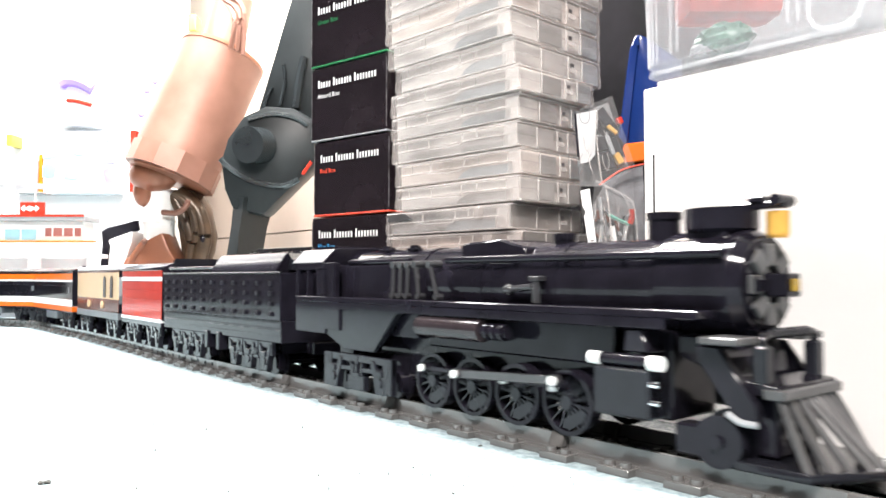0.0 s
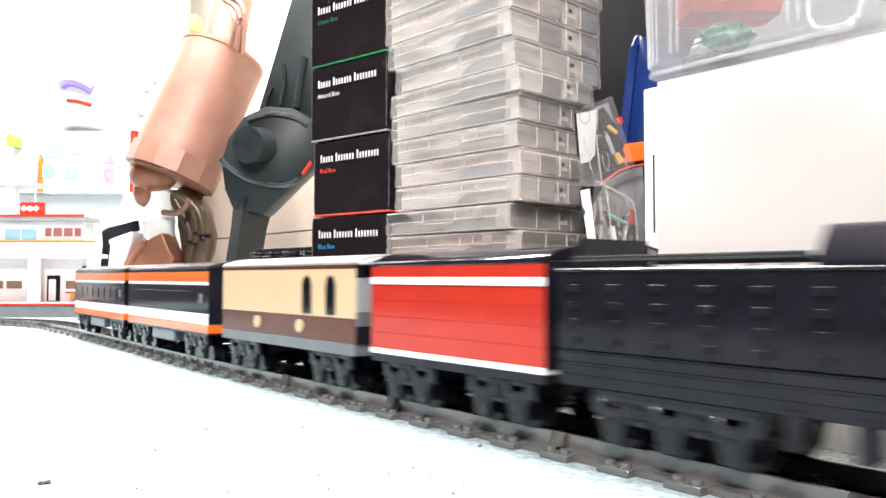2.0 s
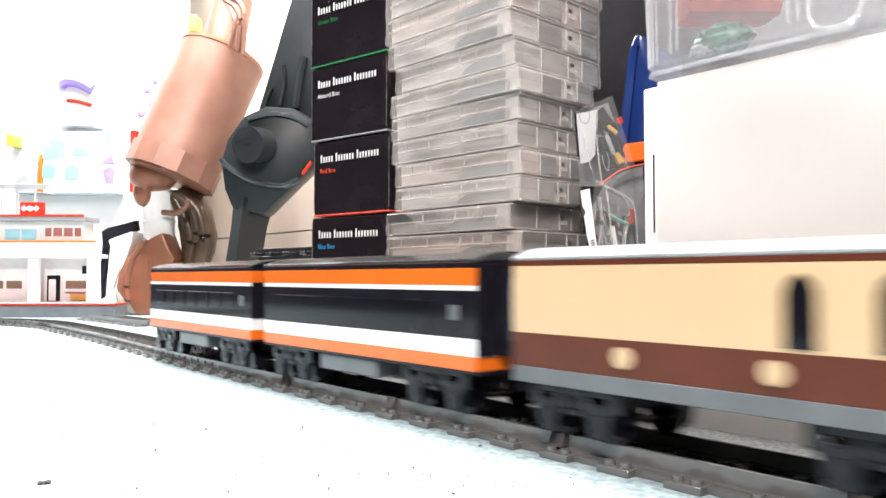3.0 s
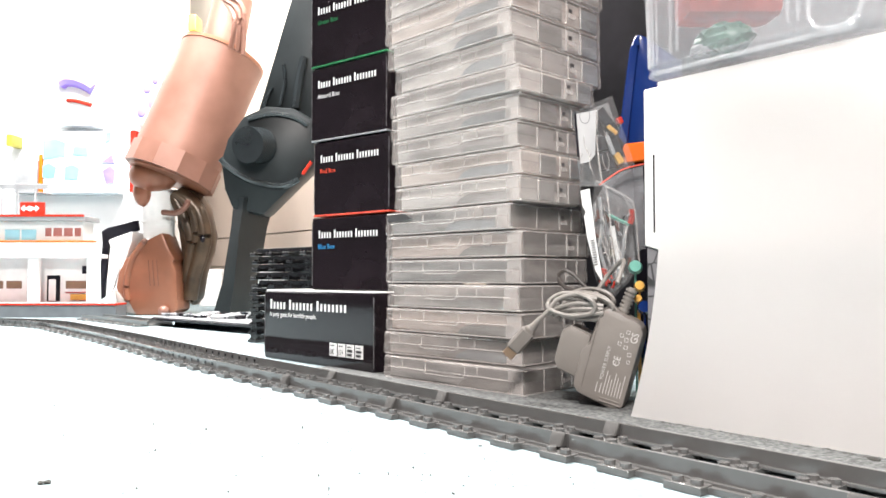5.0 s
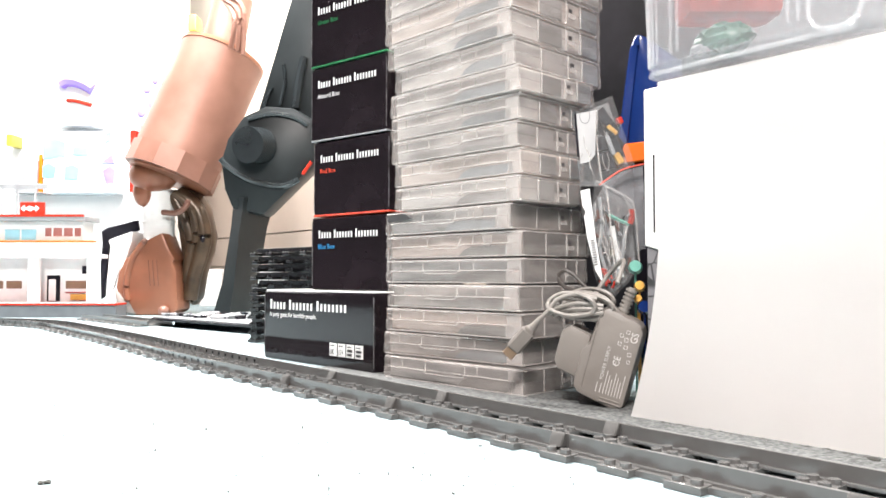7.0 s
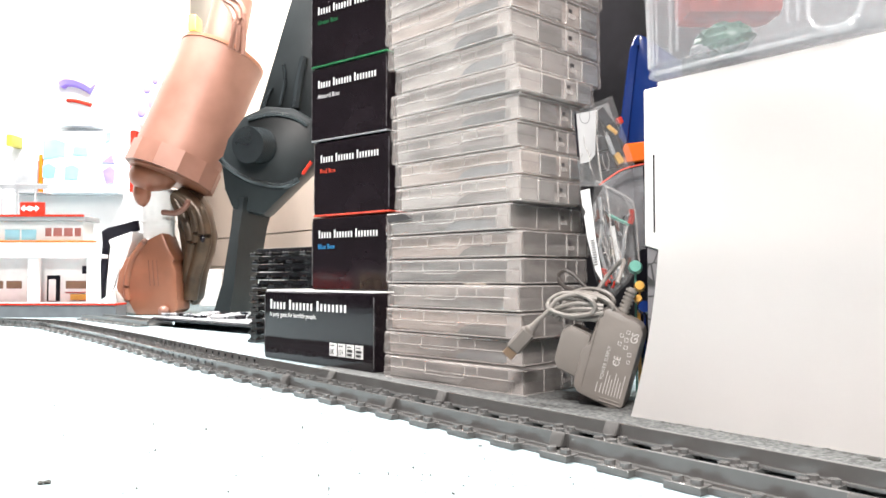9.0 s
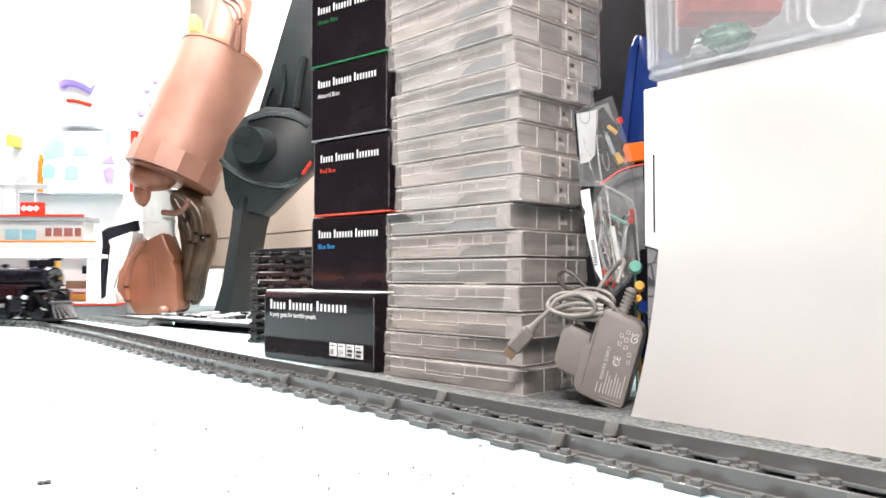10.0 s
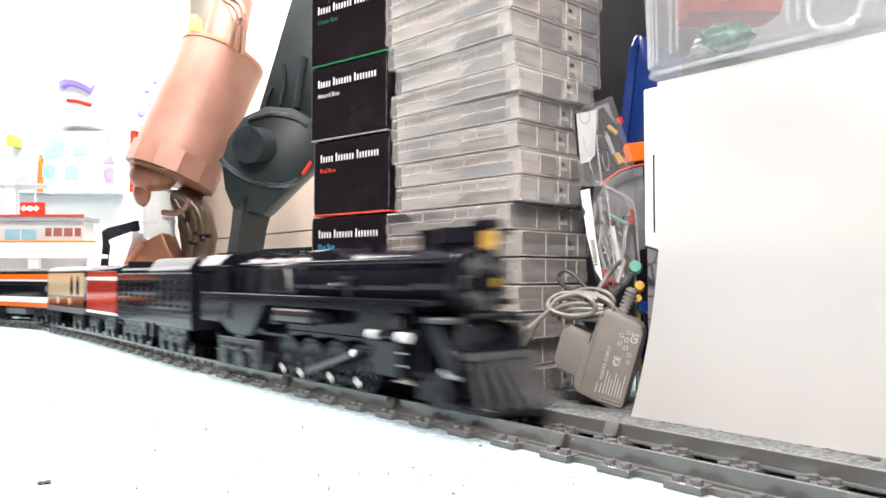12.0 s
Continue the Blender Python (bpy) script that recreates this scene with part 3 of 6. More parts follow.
    part("sand_box", bm, BLACK, L)
    bm = B()
    cyl(bm, (0.103, 0, 0.0985), (0.103, 0, 0.1068), 0.0142, seg=28)
    cyl(bm, (0.103, 0, 0.097), (0.103, 0, 0.0985), 0.0125, 0.0142, seg=28)
    span(bm, 0.093, 0.111, -0.011, 0.011, 0.094, 0.1, 0.001)
    part("feedwater_heater", bm, SATIN, L)
    bm = B()
    cyl(bm, (0.1262, 0, 0.0955), (0.1262, 0, 0.1045), 0.0042, seg=18)
    cyl(bm, (0.1262, 0, 0.0945), (0.1262, 0, 0.0957), 0.0036, seg=18)
    part("headlamp", bm, GOLD, L, "gold bell-shaped headlamp")
    bm = B()
    span(bm, 0.108, 0.13, -0.003, 0.003, 0.1055, 0.1085, 0.0008)
    cyl(bm, (0.128, -0.006, 0.1085), (0.128, 0.006, 0.1085), 0.0022, seg=12)
    span(bm, 0.116, 0.122, -0.0042, 0.0042, 0.108, 0.1105, 0.0006)
    part("bell_bracket", bm, SATIN, L)
    for x, y in ((-0.133, 0.006), (-0.12, -0.007), (-0.104, 0.004), (-0.093, -0.006)):
        bm = B()
        cyl(bm, (x, y, 0.094), (x, y, 0.0985), 0.0026, seg=12)
        span(bm, x - 0.005, x + 0.005, y - 0.0025, y + 0.0025, 0.095, 0.0968, 0.0005)
        part("roof_fitting", bm, SATIN, L)
    # front deck, steps and cowcatcher
    bm = B()
    prism(bm, [(0.097, 0.057), (0.113, 0.057), (0.1175, 0.05), (0.1205, 0.043), (0.137, 0.0412), (0.137, 0.037), (0.115, 0.037), (0.106, 0.046), (0.097, 0.049)], "y", -0.022, 0.022, 0.0006)
    part("front_deck", bm, SATIN, L)
    for s in (-1, 1):
        bm = B()
        prism(bm, [(0.107, 0.054), (0.116, 0.054), (0.131, 0.034), (0.131, 0.028), (0.124, 0.028), (0.108, 0.048)], "y", s * 0.0225, s * 0.0265, 0.0005)
        part("step_plate", bm, SATIN, L)
        bm = B()
        span(bm, 0.112, 0.1275, s * 0.016, s * 0.033, 0.0552, 0.058, 0.0005)
        part("front_step", bm, FRONTGREY, L)
        bm = B()
        span(bm, 0.127, 0.1325, s * 0.0165, s * 0.0225, 0.0412, 0.055, 0.0008)
        part("deck_post", bm, DARK, L)
        bm = B()
        span(bm, 0.0975, 0.121, s * 0.017, s * 0.0262, 0.0125, 0.0245, 0.001)
        part("truck_frame", bm, SATIN, L)
        bm = B()
        cyl(bm, (0.1157, s * 0.0175, 0.0195), (0.1157, s * 0.0265, 0.0195), 0.0097, seg=28)
        cyl(bm, (0.1157, s * 0.0155, 0.0195), (0.1157, s * 0.0175, 0.0195), 0.0112, seg=28)
        cyl(bm, (0.1157, s * 0.0265, 0.0195), (0.1157, s * 0.0282, 0.0195), 0.0025, seg=12)
        part("leading_wheel", bm, SATIN, L)
        bm = B()
        tube(bm, [(0.12, s * 0.0268, 0.0305), (0.125, s * 0.0268, 0.028), (0.131, s * 0.026, 0.0278)], 0.0013, 8)
        part("pale_pipe", bm, GREY, L, "pale curved pipe")
    bm = B()
    tube(bm, [(0.1298, -0.02, 0.055), (0.1298, -0.02, 0.0573), (0.1298, -0.016, 0.059), (0.1298, 0, 0.059), (0.1298, 0.016, 0.059), (0.1298, 0.02, 0.0573), (0.1298, 0.02, 0.055)], 0.0015)
    for k in range(6):
        ball(bm, (0.1298, -0.0125 + 0.005 * k, 0.059), 0.0021, seg=8)
    part("deck_rail", bm, DARK, L)
    bm = B()
    span(bm, 0.131, 0.139, -0.0225, 0.0225, 0.0362, 0.0402, 0.0006)
    part("buffer_beam", bm, FRONTGREY, L)
    for k in range(8):
        f = -1 + k * 2 / 7
        bm = B()
        tube(bm, [(0.136, f * 0.0195, 0.0372), (0.141 + 0.006 * (1 - abs(f)), f * 0.022, 0.027), (0.1475 + 0.014 * (1 - abs(f)), f * 0.024, 0.0135)], 0.00155, seg=6)
        part("cowcatcher_bar", bm, FRONTGREY, L)
    bm = B()
    prism(bm, [(0.122, -0.0265), (0.149, -0.0265), (0.1645, 0), (0.149, 0.0265), (0.122, 0.0265)], "z", 0.0108, 0.0142, 0.0005)
    part("cowcatcher_foot", bm, DARK, L)
    bm = B()
    span(bm, 0.121, 0.133, -0.0165, 0.0165, 0.0145, 0.0365, 0.001)
    part("cowcatcher_core", bm, BLACK, L)
    bogie(L, -0.1155, 2, 0.036, DARK, 0.0305, True)
    # driving wheels
    wheels = []
    for s in (-1, 1):
        for k, x in enumerate(DRIVERS):
            wh = new("driving_wheel")
            wh.parent, wh.matrix_basis = L, pose(x, s * 0.021, AXLE_Z)
            bm = B()
            seg = 36
            ring = []
            for i in range(seg):
                a = 2 * math.pi * i / seg
                ring.append([bm.verts.new((r * math.cos(a), y * s, r * math.sin(a))) for r, y in ((WHEEL_R, -0.0035), (WHEEL_R, 0.0035), (0.0125, 0.0035), (0.0118, -0.002), (0.0118, -0.0035))])
            for i in range(seg):
                a, b = ring[i], ring[(i + 1) % seg]
                for j in range(5):
                    bm.faces.new((a[j], a[(j + 1) % 5], b[(j + 1) % 5], b[j]))
            bmesh.ops.recalc_face_normals(bm, faces=bm.faces)
            part("tyre", bm, BLACK, wh)
            bm = B()
            for i in range(14):
                m = Matrix.Rotation(2 * math.pi * i / 14, 4, "Y")
                box(bm, 0.0075, s * 0.0015, 0, 0.0105, 0.0022, 0.0009, 0, m)
            cyl(bm, (0, s * -0.003, 0), (0, s * 0.0042, 0), 0.0032, seg=14)
            cyl(bm, (0.0078, s * -0.001, 0), (0.0078, s * 0.0042, 0), 0.0024, seg=12)
            prism(bm, [(-0.011, -0.004), (-0.0085, -0.008), (-0.0055, -0.0055), (-0.0055, 0.0055), (-0.0085, 0.008), (-0.011, 0.004)], "y", s * -0.001, s * 0.003)
            part("spokes", bm, DARK, wh)
            wheels.append((wh, x, s))
    rods = []
    for s in (-1, 1):
        bm = B()
        x0, x1 = DRIVERS[0], DRIVERS[3]
        span(bm, x0, x1, s * 0.0262, s * 0.0278, -0.0012, 0.0012, 0.0003)
        for x in DRIVERS:
            cyl(bm, (x, s * 0.0255, 0), (x, s * 0.0285, 0), 0.0027, seg=14)
        rod = part("side_rod", bm, BLACK, L)
        for x in DRIVERS:
            bm = B()
            cyl(bm, (x, s * 0.0284, 0), (x, s * 0.0302, 0), 0.0019, seg=14)
            part("pin", bm, WHITE, rod, "white round pin")
        rods.append((rod, s))
    mains = []
    for s in (-1, 1):
        bm = B()
        span(bm, 0, 0.066, s * 0.0302, s * 0.0318, -0.0021, 0.0021, 0.0004)
        for x in (0, 0.066):
            cyl(bm, (x, s * 0.03, 0), (x, s * 0.0325, 0), 0.0028, seg=14)
        rod = part("main_rod", bm, STEEL, L)
        for x in (0, 0.066):
            bm = B()
            cyl(bm, (x, s * 0.0324, 0), (x, s * 0.034, 0), 0.002, seg=14)
            part("pin", bm, WHITE, rod, "white round pin")
        mains.append((rod, s))
    return L, wheels, rods, mains


# ---- printing ----
def letter_mesh(body, size):
    cu = bpy.data.curves.new("lettering", "FONT")
    cu.body, cu.size, cu.extrude = body, size, 0.00008
    cu.resolution_u = 2
    ob = bpy.data.objects.new("lettering", cu)
    scene.collection.objects.link(ob)
    bpy.context.view_layer.update()
    me = bpy.data.meshes.new_from_object(ob.evaluated_get(bpy.context.evaluated_depsgraph_get()))
    bpy.data.objects.remove(ob)
    me.materials.clear()
    return me


def lettering(body, size, material, parent, m, name="lettering", squeeze=1.0):
    me = letter_mesh(body, size)
    me.transform(m @ Matrix.Diagonal((squeeze, 1, 1, 1)))
    me.materials.append(material)
    ob = new(name, me)
    ob.parent = parent
    return ob


FRONT = Matrix.Rotation(math.pi / 2, 4, "X")


def title_bars(parent, x, z, width, height, y=-0.0004):
    """The maker's title as plain white bars, one a letter."""
    words = (5, 7, 8)
    pitch, cx = width / (sum(words) + 1.4), x
    for n in words:
        for k in range(n):
            hh = height if k == 0 else height * 0.72
            bm = B()
            span(bm, cx + pitch * 0.24, cx + pitch * 0.66, y - 0.0001, y + 0.0004, z, z + hh)
            part("title_bar", bm, INK, parent, "plain white title bar", smooth=0)
            cx += pitch
        cx += pitch * 0.7


def card_box(m, w, d, h, label, name="card_box"):
    b = thing(name, m, label, "game box", "stacked black game boxes")
    bm = B()
    span(bm, 0, w, 0, d, 0, h - 0.0012, 0.0012)
    part("body", bm, CARTON, b)
    for x in (0.0002, w - 0.0007):
        bm = B()
        span(bm, x, x + 0.0005, -0.0002, 0.0004, h * 0.06, h * 0.93)
        part("worn_edge", bm, CARTON_EDGE, b, "pale scuffed edge")
    return b


def game_boxes():
    big = card_box(pose(-0.4736, 0.0661, 0, 0, 0, 3.0), 0.179, 0.125, 0.067, "large glossy black card game box lying beside the track", "large_card_box")
    bm = B()
    span(bm, 0.0015, 0.1775, 0.0012, 0.1238, 0.0655, 0.067, 0.0006)
    part("lid_edge", bm, CARTON_SIDE, big, "white top edge")
    title_bars(big, 0.0105, 0.0485, 0.131, 0.0092)
    lettering("A party game for horrible people.", 0.0062, INK, big, Matrix.Translation((0.0108, -0.0005, 0.0413)) @ FRONT, "slogan", 0.98)
    for k, w in enumerate(("UK", "17+", "", "")):
        x = 0.115 + 0.0128 * k
        bm = B()
        span(bm, x, x + 0.0108, -0.0006, 0.0003, 0.0103, 0.0217, 0.0002)
        tag = part("badge", bm, INK, big, "white badge")
        if w:
            lettering(w, 0.0062, INK_BLACK, tag, Matrix.Translation((x + 0.0009, -0.0008, 0.0118)) @ FRONT, "lettering", 0.8)
        bm = B()
        span(bm, x + 0.0018, x + 0.0075, -0.0009, -0.0005, 0.0192, 0.0199)
        if not w:
            span(bm, x + 0.0018, x + 0.009, -0.0009, -0.0005, 0.0152, 0.0174)
            span(bm, x + 0.0018, x + 0.0082, -0.0009, -0.0005, 0.0118, 0.014)
        part("print_bars", bm, INK_BLACK, tag)
    rows = (("Blue Box", INK_BLUE, 0.0672, 0.0692, -0.4139, 0.085, 12.0), ("Red Box", INK_RED, 0.1366, 0.0712, -0.4125, 0.086, 11.0),
            ("Absurd Box", INK, 0.208, 0.0712, -0.4155, 0.0845, 11.5), ("Green Box", INK_GREEN, 0.2794, 0.071, -0.4165, 0.0845, 12.0))
    for word, ink, z, h, x, y, rz in rows:
        b = card_box(pose(x, y, z, 0, 0, rz), 0.099, 0.11, h, "black card box printed " + word.lower() + ", stacked among game boxes")
        title_bars(b, 0.009, h - 0.0205, 0.078, 0.0075)
        lettering(word, 0.0062, ink, b, Matrix.Translation((0.009, -0.0005, h - 0.0305)) @ FRONT)
        if word != "Blue Box":
            bm = B()
            span(bm, -0.0003, 0.0993, -0.0003, 0.11, 0.0, 0.0017, 0.0004)
            part("base_rim", bm, ink if word != "Absurd Box" else GREY, b, "coloured base rim")


def murky(name, dark, light):
    """Small parts seen as soft blotches; every case differs."""
    m = mat(name, dark, 0.6, vary=0.0, scale=42, second=light)
    n, l = m.node_tree.nodes, m.node_tree.links
    info, tc, mp, add = n.new("ShaderNodeObjectInfo"), n.new("ShaderNodeTexCoord"), n.new("ShaderNodeMapping"), n.new("ShaderNodeVectorMath")
    mp.inputs["Scale"].default_value = (0.32, 0.5, 2.1)
    l.new(tc.outputs["Object"], mp.inputs["Vector"])
    l.new(mp.outputs["Vector"], add.inputs[0])
    l.new(info.outputs["Random"], add.inputs[1])
    ramp = [x for x in n if x.type == "VALTORGB"][0]
    ramp.color_ramp.interpolation = "EASE"
    ramp.color_ramp.elements[0].position, ramp.color_ramp.elements[1].position = 0.33, 0.66
    noises = [x for x in n if x.type == "TEX_NOISE"]
    for x in noises:
        if x.inputs["Scale"].default_value == 42:
            x.inputs["Detail"].default_value = 2.0
            l.new(add.outputs["Vector"], x.inputs["Vector"])
    return m


# GREY, PINK and BLUE are darkened for shade low in the stack
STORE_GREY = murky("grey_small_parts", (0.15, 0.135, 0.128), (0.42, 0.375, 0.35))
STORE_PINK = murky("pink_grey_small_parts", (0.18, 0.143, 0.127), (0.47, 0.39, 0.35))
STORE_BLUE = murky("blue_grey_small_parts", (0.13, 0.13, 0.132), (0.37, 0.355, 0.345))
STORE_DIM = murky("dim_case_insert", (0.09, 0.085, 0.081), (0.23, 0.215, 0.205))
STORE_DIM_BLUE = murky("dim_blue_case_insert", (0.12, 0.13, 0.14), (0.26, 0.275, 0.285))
STORE_SHADED = murky("shaded_case_pocket", (0.05, 0.047, 0.046), (0.14, 0.132, 0.128))
# lighter copies for the upper cases: stronger light put into the colour
STORE_LIT = murky("lit_case_lining", (0.24, 0.228, 0.22), (0.58, 0.548, 0.525))
STORE_LIT_WARM = murky("warm_lit_case_lining", (0.27, 0.235, 0.213), (0.62, 0.55, 0.51))
STORE_LIT_DIM = murky("lit_dim_case_pocket", (0.2, 0.192, 0.187), (0.38, 0.365, 0.355))
STORE_SLOT = mat("shadowed_slot", (0.05, 0.048, 0.05), 0.6, vary=0.2)


def storage_cases():
    """Frosted flat cases in one leaning stack."""
    rng = random.Random(5)
    rows = []
    z = 0.0
    # x of the front-left corner, depth of the side, width
    lefts = (-0.2732, -0.2735, -0.271, -0.269, -0.2712, -0.2712, -0.2716, -0.2602, -0.2604, -0.2645, -0.2653, -0.266, -0.2602, -0.2695, -0.2725, -0.273, -0.275)
    rights = (-0.137, -0.143, -0.138, -0.139, -0.139, -0.139, -0.147, -0.131, -0.131, -0.134, -0.133, -0.13, -0.136, -0.138, -0.138, -0.138, -0.138)
    deep = (0.044, 0.047, 0.05, 0.052, 0.055, 0.057, 0.062, 0.066, 0.068, 0.07, 0.074, 0.08, 0.098, 0.1, 0.1, 0.103, 0.105)
    for k, (x, xr, d) in enumerate(zip(lefts, rights, deep)):
        w, h = xr - x, 0.0186 if k < 12 else 0.0205
        w, d = (w + 0.008, d + 0.022) if k < 7 else (w, d + 0.006)
        e = (0.36, 0.62, 0.34, 0.64, 0.81) if k < 7 else (0.3, 0.56, 0.285, 0.585, 0.75)
        rz = 4.5 + rng.uniform(-0.8, 0.8) + (2.5 if k == 1 else 0)
        y = 0.0695 + (x + 0.272) * 0.08
        c = thing("storage_case", pose(x, y, z, 0, 0, rz), "frosted translucent plastic storage case, one of a tall stack", "storage case", "stack of storage cases")
        bm = B()
        span(bm, 0.0, w, 0, d, 0.0003, h * 0.54, 0.0024)
        body = part("tray", bm, CLEAR, c)
        bm = B()
        span(bm, 0.0003, w - 0.0003, 0.0003, d - 0.0003, h * 0.5, h - 0.0002, 0.0026)
        lid = part("lid", bm, CLEAR, c)
        cuts = [0.15 + rng.uniform(-0.02, 0.02), 0.33 + rng.uniform(-0.02, 0.02), 0.6 + rng.uniform(-0.03, 0.03), 0.7 + rng.uniform(-0.02, 0.02)]
        for f in cuts:
            bm = B()
            span(bm, w * f - 0.0004, w * f + 0.0004, -0.0002, 0.0006, h * 0.5, h - 0.0026, 0.0002)
            part("rib", bm, CLEAR_RIM, lid)
        bm = B()
        span(bm, w * 0.15, w * 0.93, -0.0002, 0.0006, h * 0.515, h * 0.54, 0.0001)
        part("rim", bm, CLEAR_RIM, lid)
        # upper cases take lighter tones, lower ones darker: light and shade put into colour
        tone = rng.choice((STORE_GREY, STORE_PINK, STORE_BLUE) if k < 7 else (STORE_LIT, STORE_LIT_WARM))
        dim = rng.choice((STORE_DIM, STORE_DIM_BLUE) if k < 7 else (STORE_LIT_DIM, STORE_DIM_BLUE))
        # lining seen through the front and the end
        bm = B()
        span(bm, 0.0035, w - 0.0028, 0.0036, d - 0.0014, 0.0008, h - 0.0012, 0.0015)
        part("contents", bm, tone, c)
        bm = B()
        a = w * rng.uniform(0.5, 0.58)
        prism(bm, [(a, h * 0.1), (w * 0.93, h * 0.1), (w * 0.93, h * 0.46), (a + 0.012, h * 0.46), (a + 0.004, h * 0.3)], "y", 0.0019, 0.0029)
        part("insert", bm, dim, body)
        bm = B()
        span(bm, 0.0012, w * 0.97, 0.0014, 0.0019, h * 0.86, h - 0.0008, 0.0002)
        part("inner_wall", bm, CLEAR_RIM, lid)
        bm = B()
        span(bm, w * 0.9, w - 0.0012, 0.0014, 0.0019, h * 0.05, h * 0.95, 0.0002)
        part("inner_wall", bm, CLEAR_RIM, body)
        # stepped lower edge of the lid's front windows
        bm = B()
        lo = h * 0.5
        tube(bm, [(w * 0.05, -0.0001, lo), (w * (cuts[1] - 0.02), -0.0001, lo), (w * (cuts[1] + 0.01), -0.0001, lo - 0.0016), (w * (cuts[2] - 0.02), -0.0001, lo - 0.0016), (w * (cuts[2] + 0.01), -0.0001, lo + 0.0004), (w * 0.95, -0.0001, lo + 0.0004)], 0.00045, 5)
        part("step_line", bm, CLEAR_RIM, lid)
        bm = B()
        tube(bm, [(0.003, 0.0002, h - 0.0012), (w * 0.5, 0.0, h - 0.0012), (w - 0.0025, 0.0002, h - 0.0012), (w - 0.0004, 0.0024, h - 0.0012), (w - 0.0001, d * 0.5, h - 0.0012), (w - 0.0003, d - 0.003, h - 0.0012)], 0.0006, 5)
        part("top_rim", bm, CLEAR_RIM, lid)
        bm = B()
        tube(bm, [(0.003, 0.0002, 0.0012), (w * 0.5, 0.0, 0.0012), (w - 0.0025, 0.0002, 0.0012), (w - 0.0004, 0.0024, 0.0012), (w - 0.0001, d * 0.5, 0.0012)], 0.0005, 5)
        part("base_rim", bm, CLEAR_RIM, body)
        if k == 6:
            bm = B()
            prism(bm, [(0.006, h * 0.58), (0.034, h * 0.66), (0.025, h - 0.002), (0.004, h - 0.002)], "y", -0.0009, 0.0008)
            part("grip_slot", bm, STORE_SLOT, c, "dark open grip slot")
        if k in (5, 6, 15):
            bm = B()
            cyl(bm, (w * 0.78, -0.0006, h * 0.62), (w * 0.78, 0.001, h * 0.62), h * 0.22, seg=20)
            span(bm, w * 0.78 - h * 0.22, w * 0.78 + h * 0.22, -0.0006, 0.001, h * 0.62, h * 0.9, 0.0003)
            part("front_latch", bm, CLEAR, c)
        if k in (1, 2, 3, 4, 5, 6):
            bm = B()
            span(bm, w * 0.9, w * 0.985, -0.0005, 0.001, h * 0.06, h * 0.5, 0.0004)
            part("corner_catch", bm, CLEAR, c)
        # dim sheet that paints shade over the lower cases' ends
        if k < 7:
            bm = B()
            span(bm, w - 0.0024, w - 0.0014, d * 0.05, d * 0.97, h * 0.06, h * 0.92, 0.0003)
            part("end_lining", bm, STORE_DIM, body)
        # end: plain strip, dim pocket (shade-toned on lower cases), hinge with dark slots, rear strip
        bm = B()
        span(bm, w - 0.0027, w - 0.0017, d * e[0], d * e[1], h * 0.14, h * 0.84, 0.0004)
        part("end_pocket", bm, STORE_SHADED if k < 7 else STORE_LIT_DIM, body)
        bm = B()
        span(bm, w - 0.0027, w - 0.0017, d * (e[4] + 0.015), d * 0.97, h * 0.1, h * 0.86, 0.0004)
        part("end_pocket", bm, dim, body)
        for q in e[2:]:
            bm = B()
            span(bm, w - 0.0006, w + 0.0004, d * q - 0.0005, d * q + 0.0005, h * 0.08, h * 0.9, 0.0002)
            part("rib", bm, CLEAR_RIM, body)
        bm = B()
        span(bm, w - 0.0004, w + 0.0004, d * (e[3] + 0.03), d * (e[3] + 0.064), h * 0.52, h * 0.64)
        part("hinge_slot", bm, STORE_SLOT, c, "dark hinge slot")
        bm = B()
        span(bm, w - 0.0004, w + 0.0007, d * (e[3] + 0.02), d * (e[3] + 0.1), h * 0.3, h * 0.46, 0.0002)
        part("hinge", bm, CLEAR_RIM, c)
        z += h


INK_DIM = mat("pale_print", (0.62, 0.6, 0.58), 0.5, vary=0.05)
TIP = mat("brass_plated_metal", (0.55, 0.4, 0.28), 0.28, metal=0.8)


